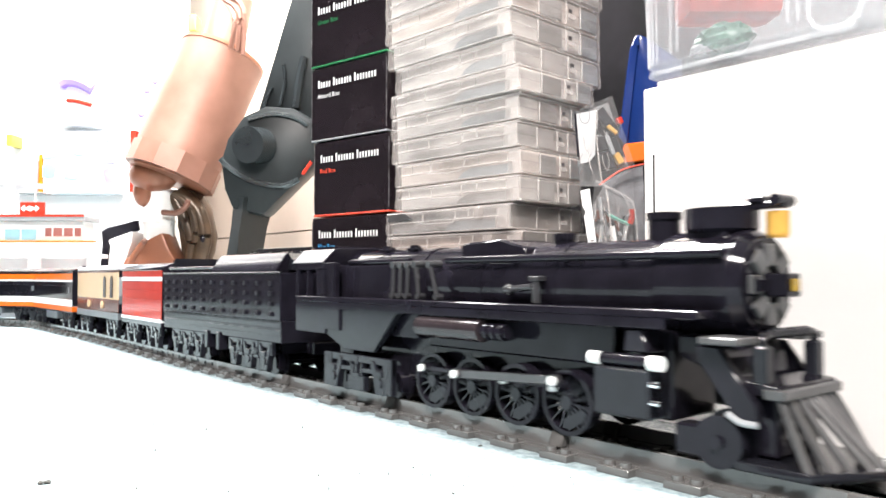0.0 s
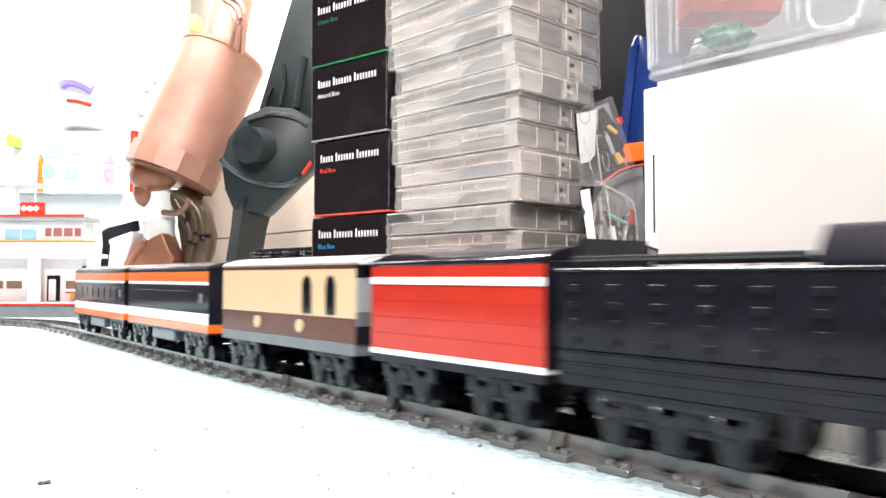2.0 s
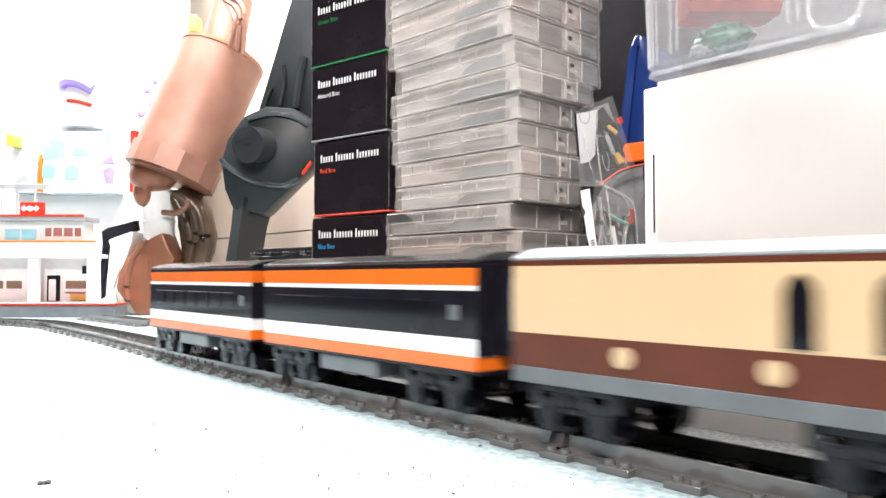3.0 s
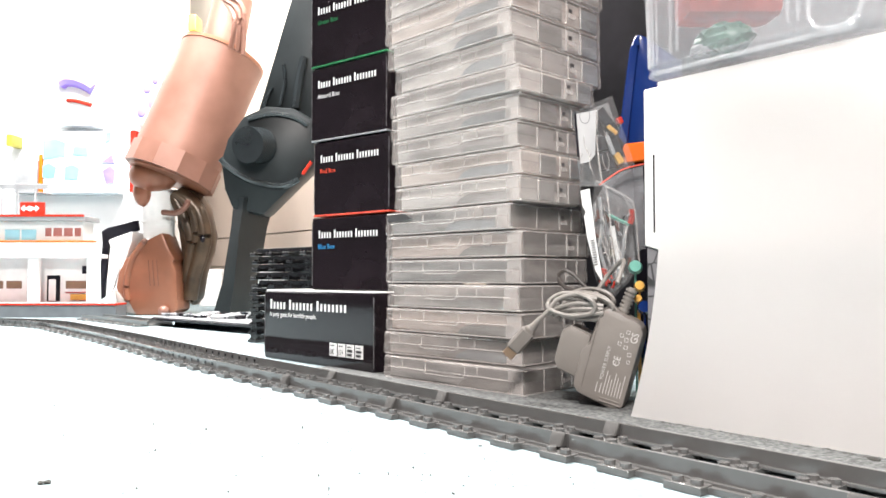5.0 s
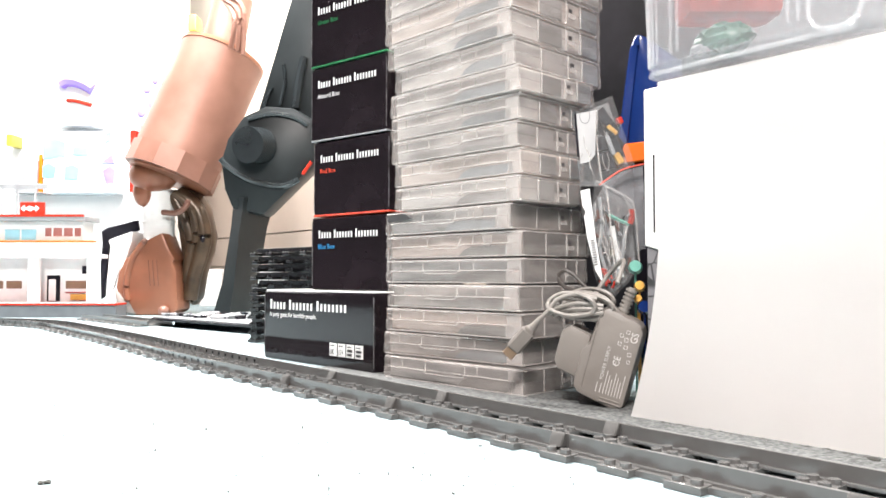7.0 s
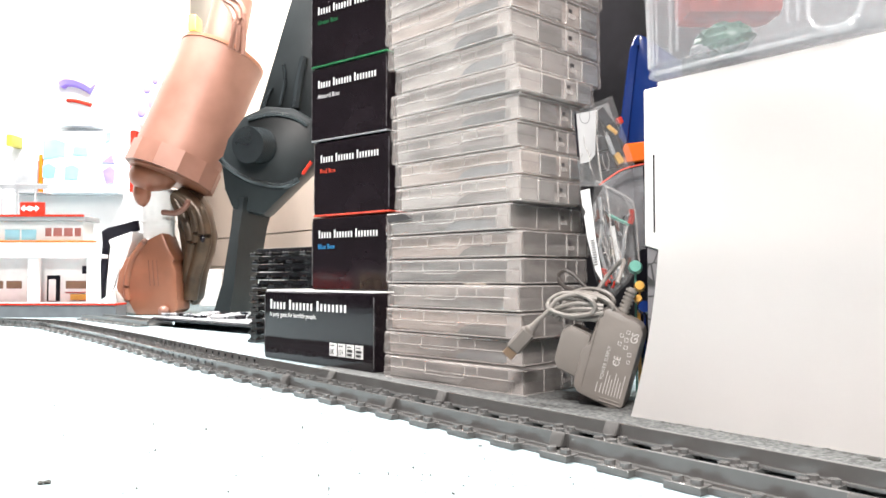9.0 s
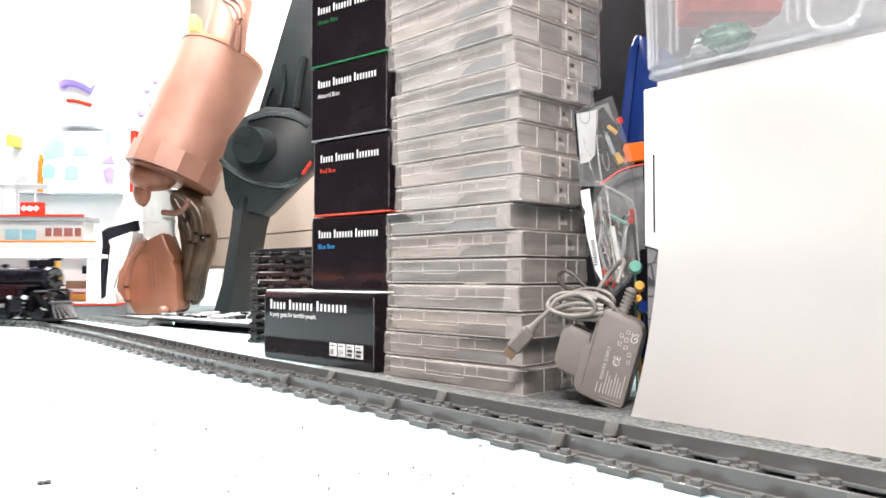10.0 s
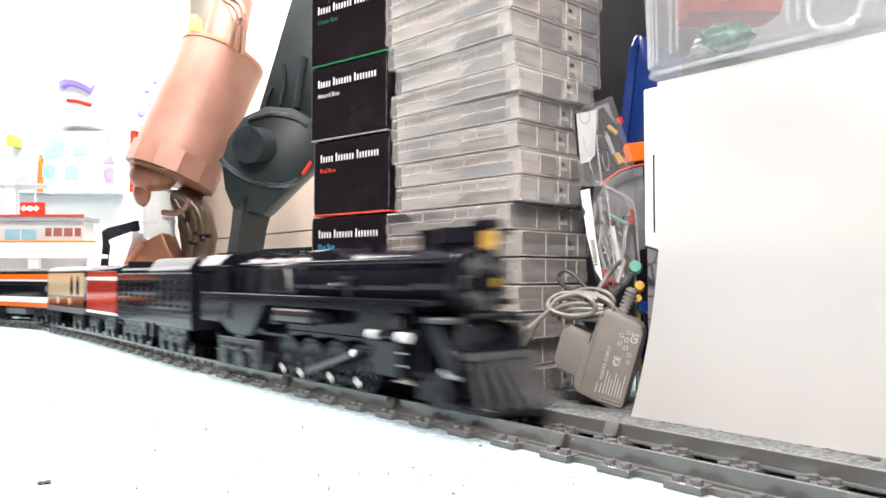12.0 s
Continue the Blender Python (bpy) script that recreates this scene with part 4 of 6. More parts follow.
def adapter():
    """A mains adapter leaning on its plug, with a looped cable."""
    m = pose(-0.080, 0.0965, 0.002, 0, 0, 30) @ pose(0, 0, 0, 0, 15, 0)
    a = thing("power_adapter", m, "grey plastic mains power adapter with coiled cable, standing by the cases", "power adapter")
    bm = B()
    prism(bm, [(-0.016, 0.008), (-0.012, 0.004), (0.013, 0.0), (0.017, 0.004), (0.0175, 0.05), (0.014, 0.055), (-0.006, 0.06), (-0.011, 0.056), (-0.0125, 0.034), (-0.0165, 0.032)], "y", -0.0135, 0.0135, 0.0035)
    part("case", bm, ADAPT, a)
    bm = B()
    prism(bm, [(-0.031, 0.019), (-0.028, 0.014), (-0.012, 0.012), (-0.012, 0.04), (-0.026, 0.043), (-0.031, 0.038)], "y", -0.012, 0.012, 0.003)
    part("plug_head", bm, ADAPT, a)
    bm = B()
    cyl(bm, (0.001, 0, 0.057), (0.003, 0, 0.074), 0.0032, 0.0022, seg=12)
    for k in range(6):
        cyl(bm, (0.0012 + 0.0003 * k, 0, 0.059 + 0.0025 * k), (0.0014 + 0.0003 * k, 0, 0.0603 + 0.0025 * k), 0.0036, seg=12)
    part("strain_relief", bm, CABLE, a)
    def printed(body, size, x, z, squeeze=0.95):
        lettering(body, size, INK_DIM, a, Matrix.Translation((x, -0.0137, z)) @ FRONT @ Matrix.Rotation(math.pi / 2, 4, "Z"), squeeze=squeeze)
    printed("POWER SUPPLY", 0.0031, 0.0012, 0.0165)
    printed("CE", 0.0058, 0.0083, 0.0265, 0.9)
    printed("GS", 0.0062, 0.0152, 0.0425, 0.9)
    bm = B()
    for k in range(7):
        x = 0.0029 + 0.00175 * k
        span(bm, x, x + 0.00035, -0.0138, -0.0135, 0.0085, 0.0225 - 0.0022 * (k % 3))
    span(bm, -0.0016, -0.0012, -0.0138, -0.0135, 0.0085, 0.0145)
    span(bm, 0.0008, 0.0012, -0.0138, -0.0135, 0.0085, 0.0145)
    for x, z, r in ((0.0125, 0.0355, 0.0013), (0.0095, 0.039, 0.0013), (0.013, 0.031, 0.0011), (0.0055, 0.0405, 0.0012), (0.0088, 0.0435, 0.0014), (0.0055, 0.0455, 0.0012), (0.0088, 0.0482, 0.0012), (0.0055, 0.0285, 0.001)):
        r *= 0.8
        for e in (-1, 1):
            span(bm, x - r, x + r, -0.0138, -0.0135, z + e * r - 0.00011, z + e * r + 0.00011)
            span(bm, x + e * r - 0.00011, x + e * r + 0.00011, -0.0138, -0.0135, z - r, z + r)
    part("print_bars", bm, INK_DIM, a)
    bm = B()
    for z in (0.0035, 0.0055):
        span(bm, 0.002, 0.0145, -0.0139, -0.0132, z, z + 0.0007, 0.0002)
    part("grip_line", bm, ADAPT, a)
    bm = B()
    span(bm, -0.0105, -0.0098, -0.0139, -0.013, 0.009, 0.054, 0.0003)
    part("case_joint", bm, ADAPT, a)
    # coiled cable and its small plug
    c = thing("cable", Matrix.Identity(4), "grey rubber cable coiled on the adapter", "cable")
    rng = random.Random(3)
    along, up = Vector((0.93, 0.3, -0.1)), Vector((0.1, 0.1, 0.99))
    for k in range(6):
        o = Vector((-0.0835 + rng.uniform(-0.003, 0.003), 0.079 + 0.0036 * k, 0.0625 + rng.uniform(-0.0028, 0.003)))
        ra, rb, lean = 0.0165 + rng.uniform(-0.003, 0.003), 0.0068 + rng.uniform(-0.0025, 0.002), rng.uniform(-0.25, 0.25)
        pts = []
        for i in range(13):
            an = 2 * math.pi * i / 12
            ca, sa = ra * math.cos(an), rb * math.sin(an) + lean * ra * math.cos(an) * 0.5
            pts.append(o + along * ca + up * sa + Vector((0, -0.0015 * math.sin(2 * an), 0)))
        bm = B()
        tube(bm, pts, 0.0014, 6)
        part("loop", bm, CABLE, c)
    for k in range(3):
        bm = B()
        tube(bm, [(-0.1 + 0.002 * k, 0.0745 + 0.002 * k, 0.0565 - 0.0018 * k), (-0.093, 0.077 + 0.002 * k, 0.061 - 0.0025 * k), (-0.081, 0.081, 0.0635 - 0.0035 * k), (-0.068, 0.088, 0.062 - 0.002 * k)], 0.0014, 6)
        part("strand", bm, CABLE, c)
    bm = B()
    tube(bm, [(-0.1036, 0.071, 0.0539), (-0.099, 0.073, 0.0585), (-0.094, 0.076, 0.0655), (-0.083, 0.08, 0.069), (-0.072, 0.087, 0.066)], 0.0014)
    part("plug_lead", bm, CABLE, c)
    bm = B()
    tube(bm, [(-0.064, 0.0965, 0.0755), (-0.068, 0.108, 0.09), (-0.084, 0.112, 0.08), (-0.086, 0.1, 0.066)], 0.0014)
    part("adapter_lead", bm, CABLE, c)
    bm = B()
    lead, tip = Vector((-0.1036, 0.071, 0.0539)), Vector((-0.1295, 0.062, 0.0252))
    for k in range(6):
        p0, p1 = lead.lerp(tip, 0.045 * k), lead.lerp(tip, 0.045 * k + 0.03)
        cyl(bm, p0, p1, 0.0019 + 0.00018 * k, seg=10)
    cyl(bm, lead, lead.lerp(tip, 0.27), 0.0015, 0.0024, seg=10)
    part("boot", bm, CABLE, c)
    side = Vector((0.634, 0.772, 0)).cross(Vector((0, 0, 1))).normalized()
    d = (lead - tip).normalized()
    wide = d.cross(side).normalized()
    turn = Matrix((wide, d.cross(wide), d)).transposed().to_4x4()
    bm = B()
    box(bm, 0, 0, 0.0, 0.0098, 0.0055, 0.0175, 0.0014, Matrix.Translation(lead.lerp(tip, 0.5)) @ turn)
    box(bm, 0, 0, 0.0, 0.0072, 0.005, 0.005, 0.0012, Matrix.Translation(lead.lerp(tip, 0.29)) @ turn)
    part("plug", bm, ADAPT, c)
    bm = B()
    box(bm, 0, 0, 0.0, 0.0076, 0.0026, 0.0072, 0.0006, Matrix.Translation(lead.lerp(tip, 0.78)) @ turn)
    part("plug_tip", bm, TIP, c, "metal plug tip")


def paper_sheet():
    bm = B()
    nx, nz = 24, 30
    grid = []
    for j in range(nz + 1):
        v = j / nz
        row = []
        for i in range(nx + 1):
            u = i / nx
            left = -0.0405 + 0.0175 * (1 - (1 - min(v * 1.55, 1)) ** 2)
            x = left + (0.165 - left) * u
            bulge = 0.006 * math.sin(math.pi * v) * (0.4 + u)
            y = 0.081 + 0.004 * u + bulge * 0.5 - 0.012 * (1 - v) ** 2 * 0.3
            y += 0.0035 * math.exp(-((u - 0.72) / 0.1) ** 2 - ((v - 0.93) / 0.1) ** 2) - 0.002 * math.exp(-((u - 0.5) / 0.12) ** 2 - ((v - 0.9) / 0.08) ** 2)
            row.append(bm.verts.new((x, y, 0.0006 + 0.188 * v)))
        grid.append(row)
    for a, b in zip(grid, grid[1:]):
        for i in range(nx):
            bm.faces.new((a[i], a[i + 1], b[i + 1], b[i]))
    r = bmesh.ops.solidify(bm, geom=bm.faces[:], thickness=0.0004)
    tagged(part("paper_sheet", bm, PAPER, smooth=60), "large blank white paper sheet standing curled behind the track", "paper sheet")
    bm = B()
    prism(bm, [(-0.04, 0.0975), (-0.0355, 0.0965), (-0.0295, 0.0945), (0.17, 0.0945), (0.17, 0.189), (-0.04, 0.189)], "y", 0.091, 0.098, 0.0008)
    bd = tagged(part("backing_board", bm, PAPER), "white board standing behind the paper sheet", "board")
    bm = B()
    span(bm, -0.0332, -0.0325, 0.0903, 0.0912, 0.105, 0.15)
    part("dark_edge", bm, SATIN, bd)
    bm = B()
    prism(bm, [(-0.0395, 0.0), (0.17, 0.0), (0.17, 0.0942), (-0.0295, 0.0942), (-0.0355, 0.0962), (-0.0395, 0.0972)], "y", 0.0925, 0.099, 0.0006)
    tagged(part("booklet", bm, GREYPRINT), "grey crackle-patterned booklet standing on edge", "booklet")


TOY_RED = mat("dull_red_plastic", (0.42, 0.05, 0.035), 0.35, vary=0.35, scale=30)


def tub_shell(w, d, h, r, inset):
    """An open tub with rounded corners, narrower at its base."""
    bm = B()
    rings = []
    for z, k, rr in ((0.0, 0.008, r), (0.0015, 0.0035, r), (0.005, 0.001, r), (0.009, 0.0, r), (h, -inset, r)):
        ring = []
        for cx, cy, a0 in ((w - rr, d - rr, 0), (rr, d - rr, 90), (rr, rr, 180), (w - rr, rr, 270)):
            for i in range(7):
                a = radians(a0 + 15 * i)
                ring.append(bm.verts.new((cx + (rr - k) * math.cos(a), cy + (rr - k) * math.sin(a), z)))
        rings.append(ring)
    for a, b in zip(rings, rings[1:]):
        n = len(a)
        for i in range(n):
            bm.faces.new((a[i], a[(i + 1) % n], b[(i + 1) % n], b[i]))
    bm.faces.new(rings[0][::-1])
    bmesh.ops.recalc_face_normals(bm, faces=bm.faces[:])
    bmesh.ops.solidify(bm, geom=bm.faces[:], thickness=0.0016)
    return bm


def clear_tub():
    t = thing("clear_tub", pose(-0.0318, 0.0775, 0.1895), "clear plastic tub with red and green contents above the paper", "storage tub")
    w, d, h = 0.128, 0.12, 0.085
    part("shell", tub_shell(w, d, h, 0.011, 0.004), TUB, t)
    bm = B()
    for k in range(7):
        a = radians(180 + 15 * k)
        cyl(bm, (0.011 + 0.0108 * math.cos(a), 0.011 + 0.0108 * math.sin(a), 0.008), (0.011 + 0.0122 * math.cos(a), 0.011 + 0.0122 * math.sin(a), h), 0.0007, seg=6)
    part("rounded_corner", bm, TUB_EDGE, t)
    bm = B()
    tube(bm, [(0.0125, 0.0012, 0.0035), (0.06, 0.0008, 0.0035), (w - 0.012, 0.0012, 0.0035)], 0.0011, 6)
    tube(bm, [(0.0012, 0.105, 0.0035), (0.0008, 0.05, 0.0035), (0.0012, 0.0125, 0.0035), (0.004, 0.004, 0.0035), (0.0125, 0.0012, 0.0035)], 0.0011, 6)
    part("base_rim", bm, TUB_EDGE, t)
    bm = B()
    span(bm, 0.004, w - 0.004, 0.004, d - 0.004, 0.0085, 0.0098, 0.0005)
    part("raised_floor", bm, TUB, t)
    for x in (0.0195, 0.0235, 0.0845, 0.0895):
        bm = B()
        span(bm, x, x + 0.0009, -0.0012, 0.0012, 0.012, h - 0.002, 0.0003)
        part("corner_rib", bm, TUB_EDGE, t)
    bm = B()
    x0, x1, z0 = 0.0955, 0.1195, 0.004
    tube(bm, [(x0, -0.001, 0.08), (x0, -0.001, 0.02), (x0 + 0.001, -0.001, z0 + 0.006), (x0 + 0.006, -0.001, z0 + 0.001), (x1 - 0.006, -0.001, z0 + 0.001), (x1 - 0.001, -0.001, z0 + 0.006), (x1, -0.001, 0.02), (x1, -0.001, 0.08)], 0.0011, 6)
    part("recess", bm, TUB_EDGE, t)
    bm = B()
    box(bm, 0, 0, 0.051, 0.054, 0.03, 0.05, 0.006, pose(0.031, 0.039, 0.009, 0, 0, 50.6))
    part("red_toy", bm, TOY_RED, t, "red plastic toy inside")
    rng = random.Random(4)
    for nm, c, r, sc, mt, lab in (("green_wrapper", (0.041, 0.019, 0.0185), 0.0125, (1.25, 0.8, 0.72), WRAP_GREEN, "crumpled green wrapper"), ("grey_wrapper", (0.03, 0.016, 0.0145), 0.0065, (1.2, 0.8, 0.7), GREY, "crumpled grey wrapper")):
        bm = B()
        bmesh.ops.create_icosphere(bm, subdivisions=3, radius=r, matrix=Matrix.Translation(c) @ Matrix.Diagonal((*sc, 1)))
        for v in bm.verts:
            v.co += (v.co - Vector(c)) * rng.uniform(-0.16, 0.14)
        part(nm, bm, mt, t, lab, smooth=20)


WRAP_GREEN = mat("dark_green_film", (0.015, 0.1, 0.06), 0.35, vary=0.4, scale=50)
def crackle(name, base, line, scale):
    m = mat(name, base, 0.4, vary=0.2)
    n, l = m.node_tree.nodes, m.node_tree.links
    vo = n.new("ShaderNodeTexVoronoi")
    vo.feature, vo.inputs["Scale"].default_value = "DISTANCE_TO_EDGE", scale
    tc = n.new("ShaderNodeTexCoord")
    l.new(tc.outputs["Object"], vo.inputs["Vector"])
    rp = n.new("ShaderNodeValToRGB")
    rp.color_ramp.elements[0].position, rp.color_ramp.elements[1].position = 0.02, 0.06
    rp.color_ramp.elements[0].color, rp.color_ramp.elements[1].color = (*line, 1), (*base, 1)
    l.new(vo.outputs["Distance"], rp.inputs["Fac"])
    l.new(rp.outputs["Color"], n["Principled BSDF"].inputs["Base Color"])
    return m


GREYPRINT = crackle("grey_crackle_print", (0.2, 0.19, 0.2), (0.03, 0.03, 0.03), 90)
TUB = mat("clear_tub_plastic", (0.56, 0.57, 0.59), 0.14, vary=0.05, alpha=0.2, bump=0.05, bump_scale=15, spec=0.6)
TUB_EDGE = mat("thick_clear_edge", (0.8, 0.81, 0.83), 0.14, vary=0.05, alpha=0.2, spec=0.6)


TEAL = mat("pale_green_plastic", (0.12, 0.36, 0.29), 0.3)
OLIVE_DULL = mat("dull_olive_plastic", (0.12, 0.11, 0.06), 0.4)
DARKLEAD = mat("dark_brown_rubber", (0.06, 0.05, 0.045), 0.5)


FILM_GREY = mat("creased_grey_film", (0.36, 0.36, 0.37), 0.25, vary=0.4, scale=90, alpha=0.3, bump=0.9, bump_scale=90)
FILM_DIM = mat("dim_grey_film", (0.4, 0.4, 0.42), 0.3, vary=0.3, scale=60, alpha=0.35, bump=0.9, bump_scale=50)
MILKY = mat("milky_film", (0.55, 0.55, 0.555), 0.35, vary=0.1, alpha=0.8, bump=0.4, bump_scale=80)


def bags():
    """Zip bags of small parts in the gap beside the cases."""
    rng = random.Random(11)
    k = 0.000372
    m = pose(-0.095, 0.12, 0.13, 0, 0, 50.6)

    def q(x, y):
        return ((x - 1066) * k, (356 - y) * k)

    def flat(pts, d0, d1):
        return prism(B(), [q(*p) for p in pts], "y", d0, d1)

    def line(pts, d, r):
        return tube(B(), [(q(*p)[0], d, q(*p)[1]) for p in pts], r, 6)
    up = thing("parts_bag", m, "clear zip bag of black and yellow small parts", "zip bag", "zip bags of parts")
    part("film", flat(((1018, 200), (1035, 190), (1085, 170), (1096, 205), (1126, 300), (1065, 332), (1030, 332)), -0.004, -0.0037), CLEAR_THIN, up)
    part("back_film", flat(((1020, 203), (1084, 175), (1094, 208), (1122, 298), (1066, 328), (1032, 328)), 0.0065, 0.0068), FILM_GREY, up)
    part("white_panel", flat(((1021, 203), (1056, 196), (1054, 275), (1044, 288), (1028, 292)), -0.0046, -0.0042), MILKY, up, "milky printed panel")
    part("dark_edge", line(((1019, 202), (1021, 240), (1024, 280)), -0.0048, 0.0007), SATIN, up)
    part("seam", line(((1058, 196), (1057, 250), (1062, 300), (1066, 330)), -0.0046, 0.0006), CLEAR_RIM, up)
    part("print_ring", line([(1036 + 9 * math.cos(a * 0.785), 207 + 13 * math.sin(a * 0.785)) for a in range(9)], -0.0044, 0.0003), INK_BLACK, up)
    for x, y, w, h, an, mt in ((1078, 215, 34, 12, -55, BLACK), (1068, 232, 26, 6, -60, SATIN), (1090, 240, 30, 9, -50, SATIN), (1062, 255, 22, 18, 10, BLACK), (1076, 285, 18, 22, 15, BLACK), (1095, 262, 26, 10, -65, DARK),
                               (1086, 230, 14, 5, -40, GOLD), (1098, 280, 14, 8, -60, GOLD), (1070, 240, 12, 4, 30, GREY), (1101, 212, 7, 8, 20, RED), (1082, 258, 24, 5, -70, GREY), (1060, 215, 16, 5, -75, BLACK)):
        bm = B()
        a = q(x, y)
        box(bm, 0, 0, 0, w * k * 1.55, 0.005, h * k * 1.5, 0.0006, Matrix.Translation((a[0], rng.uniform(-0.0016, 0.003), a[1])) @ Matrix.Rotation(radians(-an), 4, "Y"))
        part("small_part", bm, mt, up)
    part("zip_strip", line(((1061, 329), (1085, 312), (1105, 301), (1140, 292)), -0.005, 0.0005), INK_RED, up, "orange zip strip")
    lo = thing("parts_bag", m @ pose(0, -0.004, 0), "clear zip bag of white sticks and red parts", "zip bag", "zip bags of parts")
    rim = ((1052, 322), (1070, 332), (1105, 350), (1120, 372), (1126, 440), (1128, 470), (1110, 500), (1082, 528), (1060, 505), (1046, 450), (1043, 380))
    part("film", flat(rim, -0.004, -0.0037), CLEAR_THIN, lo)
    part("back_film", flat(rim[1:], 0.0062, 0.0065), FILM_GREY, lo)
    part("rear_film", flat(((1062, 326), (1105, 303), (1143, 292), (1148, 440), (1131, 446), (1126, 380), (1106, 348)), 0.007, 0.0073), FILM_DIM, lo)
    part("film_edge", line(rim[:6], -0.0042, 0.0005), CLEAR_RIM, lo)
    part("film_edge", line(((1070, 332), (1076, 380), (1080, 440), (1090, 500)), -0.0046, 0.0006), CLEAR_RIM, lo)
    lab = part("white_label", flat(((1025, 341), (1041, 337), (1052, 430), (1064, 503), (1050, 480), (1036, 420)), -0.0052, -0.0048), INK, lo, "white printed label strip")
    for n in range(11):
        y = 428 + 4.2 * n
        x = 1038 + (y - 400) * 0.14
        part("print_bars", flat(((x, y), (x + 7, y - 2), (x + 7, y - 0.2), (x, y + 1.6)), -0.0056, -0.0053), INK_BLACK, lab)
    part("print_bars", flat(((1026, 365), (1034, 378), (1028, 392)), -0.0056, -0.0053), INK_BLACK, lab)
    part("teal_lid", line(((1078, 382), (1090, 388), (1113, 399)), 0.001, 0.0012), TEAL, lo)
    for pts, mt, r in ((((1084, 402), (1092, 450), (1100, 492)), WHITE, 0.0016), (((1108, 402), (1102, 450), (1094, 486)), GREY, 0.0014), (((1118, 372), (1119, 385), (1115, 398)), RED, 0.002), (((1062, 350), (1066, 400), (1062, 440), (1072, 480)), GREY, 0.0012),
                       (((1070, 415), (1060, 430), (1066, 450), (1076, 440), (1070, 420)), CLEAR_RIM, 0.0006), (((1064, 425), (1072, 445), (1080, 470)), CLEAR_RIM, 0.0006)):
        part("small_part", line(pts, 0.001, r), mt, lo)
    for n in range(9):
        bm = B()
        a = q(rng.uniform(1064, 1086), rng.uniform(478, 506))
        box(bm, 0, 0, 0, 0.005, 0.0015, 0.0014, 0.0003, Matrix.Translation((a[0], rng.uniform(-0.001, 0.002), a[1])) @ Matrix.Rotation(rng.uniform(0, 3), 4, "Y"))
        part("small_part", bm, RED, lo)
    for n in range(26):
        bm = B()
        a = q(rng.uniform(1056, 1116), rng.uniform(372, 478))
        box(bm, 0, 0, 0, rng.uniform(0.003, 0.008), 0.002, rng.uniform(0.0012, 0.0032), 0.0004, Matrix.Translation((a[0], rng.uniform(0.002, 0.005), a[1])) @ Matrix.Rotation(rng.uniform(0.9, 2.2), 4, "Y"))
        part("small_part", bm, rng.choice((SATIN, DARK, MIDGREY, BROWN, GREY, OLIVE_DULL)), lo)
    # creases of the film
    for n in range(14):
        x, y = rng.uniform(1050, 1110), rng.uniform(345, 470)
        part("film_crease", line(((x, y), (x + rng.uniform(-5, 7), y + 16), (x + rng.uniform(-6, 10), y + rng.uniform(26, 44))), -0.0044, 0.00028), CLEAR_RIM, lo)
    for n in range(8):
        x, y = rng.uniform(1030, 1080), rng.uniform(205, 290)
        part("film_crease", line(((x, y), (x + rng.uniform(-5, 5), y + 14), (x + rng.uniform(-3, 9), y + rng.uniform(22, 36))), -0.005, 0.00028), CLEAR_RIM, up)
    # dark lead behind the coiled cable
    bm = B()
    tube(bm, [(-0.095, 0.118, 0.062), (-0.108, 0.112, 0.078), (-0.116, 0.108, 0.084), (-0.12, 0.106, 0.079), (-0.113, 0.106, 0.072), (-0.1, 0.108, 0.069)], 0.0014)
    tagged(part("dark_lead", bm, DARKLEAD), "thin dark brown lead looped behind the cable", "cable")
    # blue and orange tool behind
    t = thing("blue_clamp", pose(-0.1416, 0.1968, 0.0, 0, 0, 40), "blue plastic tool with an orange collar behind the bags", "tool")
    bm = B()
    prism(bm, [(0.003, 0.18), (0.0125, 0.262), (0.017, 0.268), (0.022, 0.266), (0.05, 0.245), (0.05, 0.18)], "y", 0, 0.02, 0.002)
    part("body", bm, BLUE, t)
    bm = B()
    prism(bm, [(0.001, 0.182), (0.0105, 0.255), (0.0145, 0.2655), (0.0185, 0.2655), (0.0165, 0.252), (0.0085, 0.182)], "y", -0.003, 0.0015, 0.0008)
    part("raised_edge", bm, BLUE, t)
    bm = B()
    cyl(bm, (0.0165, -0.0045, 0.259), (0.0165, -0.002, 0.259), 0.0016, seg=12)
    part("rivet", bm, BLUE, t)
    bm = B()
    prism(bm, [(0.016, 0.0), (0.046, 0.0), (0.046, 0.168), (0.012, 0.168)], "y", 0.002, 0.018, 0.002)
    part("grip", bm, SATIN, t, "black grip")
    bm = B()
    prism(bm, [(0.0, 0.166), (0.05, 0.172), (0.05, 0.186), (0.006, 0.182)], "y", -0.004, 0.018, 0.001)
    part("collar", bm, ORANGE, t)
    # small clutter under the bags
    for lab, mt, c, r in (("pale green push pin in the clutter", TEAL, (-0.0665, 0.118, 0.0855), 0.0045), ("yellow plastic block in the clutter", GOLD, (-0.062, 0.116, 0.0735), 0.0035),
                          ("yellow plastic stud in the clutter", GOLD, (-0.064, 0.117, 0.0655), 0.0028), ("blue plastic knob in the clutter", BLUE, (-0.06, 0.118, 0.0605), 0.0045)):
        bm = B()
        cyl(bm, (c[0], c[1], c[2]), (c[0] + 0.003, c[1] - 0.004, c[2] + 0.001), r, r * 0.8, seg=14)
        cyl(bm, (c[0], c[1], c[2]), (c[0] - 0.004, c[1] + 0.006, 0.0), r * 0.16, seg=8)
        tagged(part("plastic_pin", bm, mt), lab, "small part")
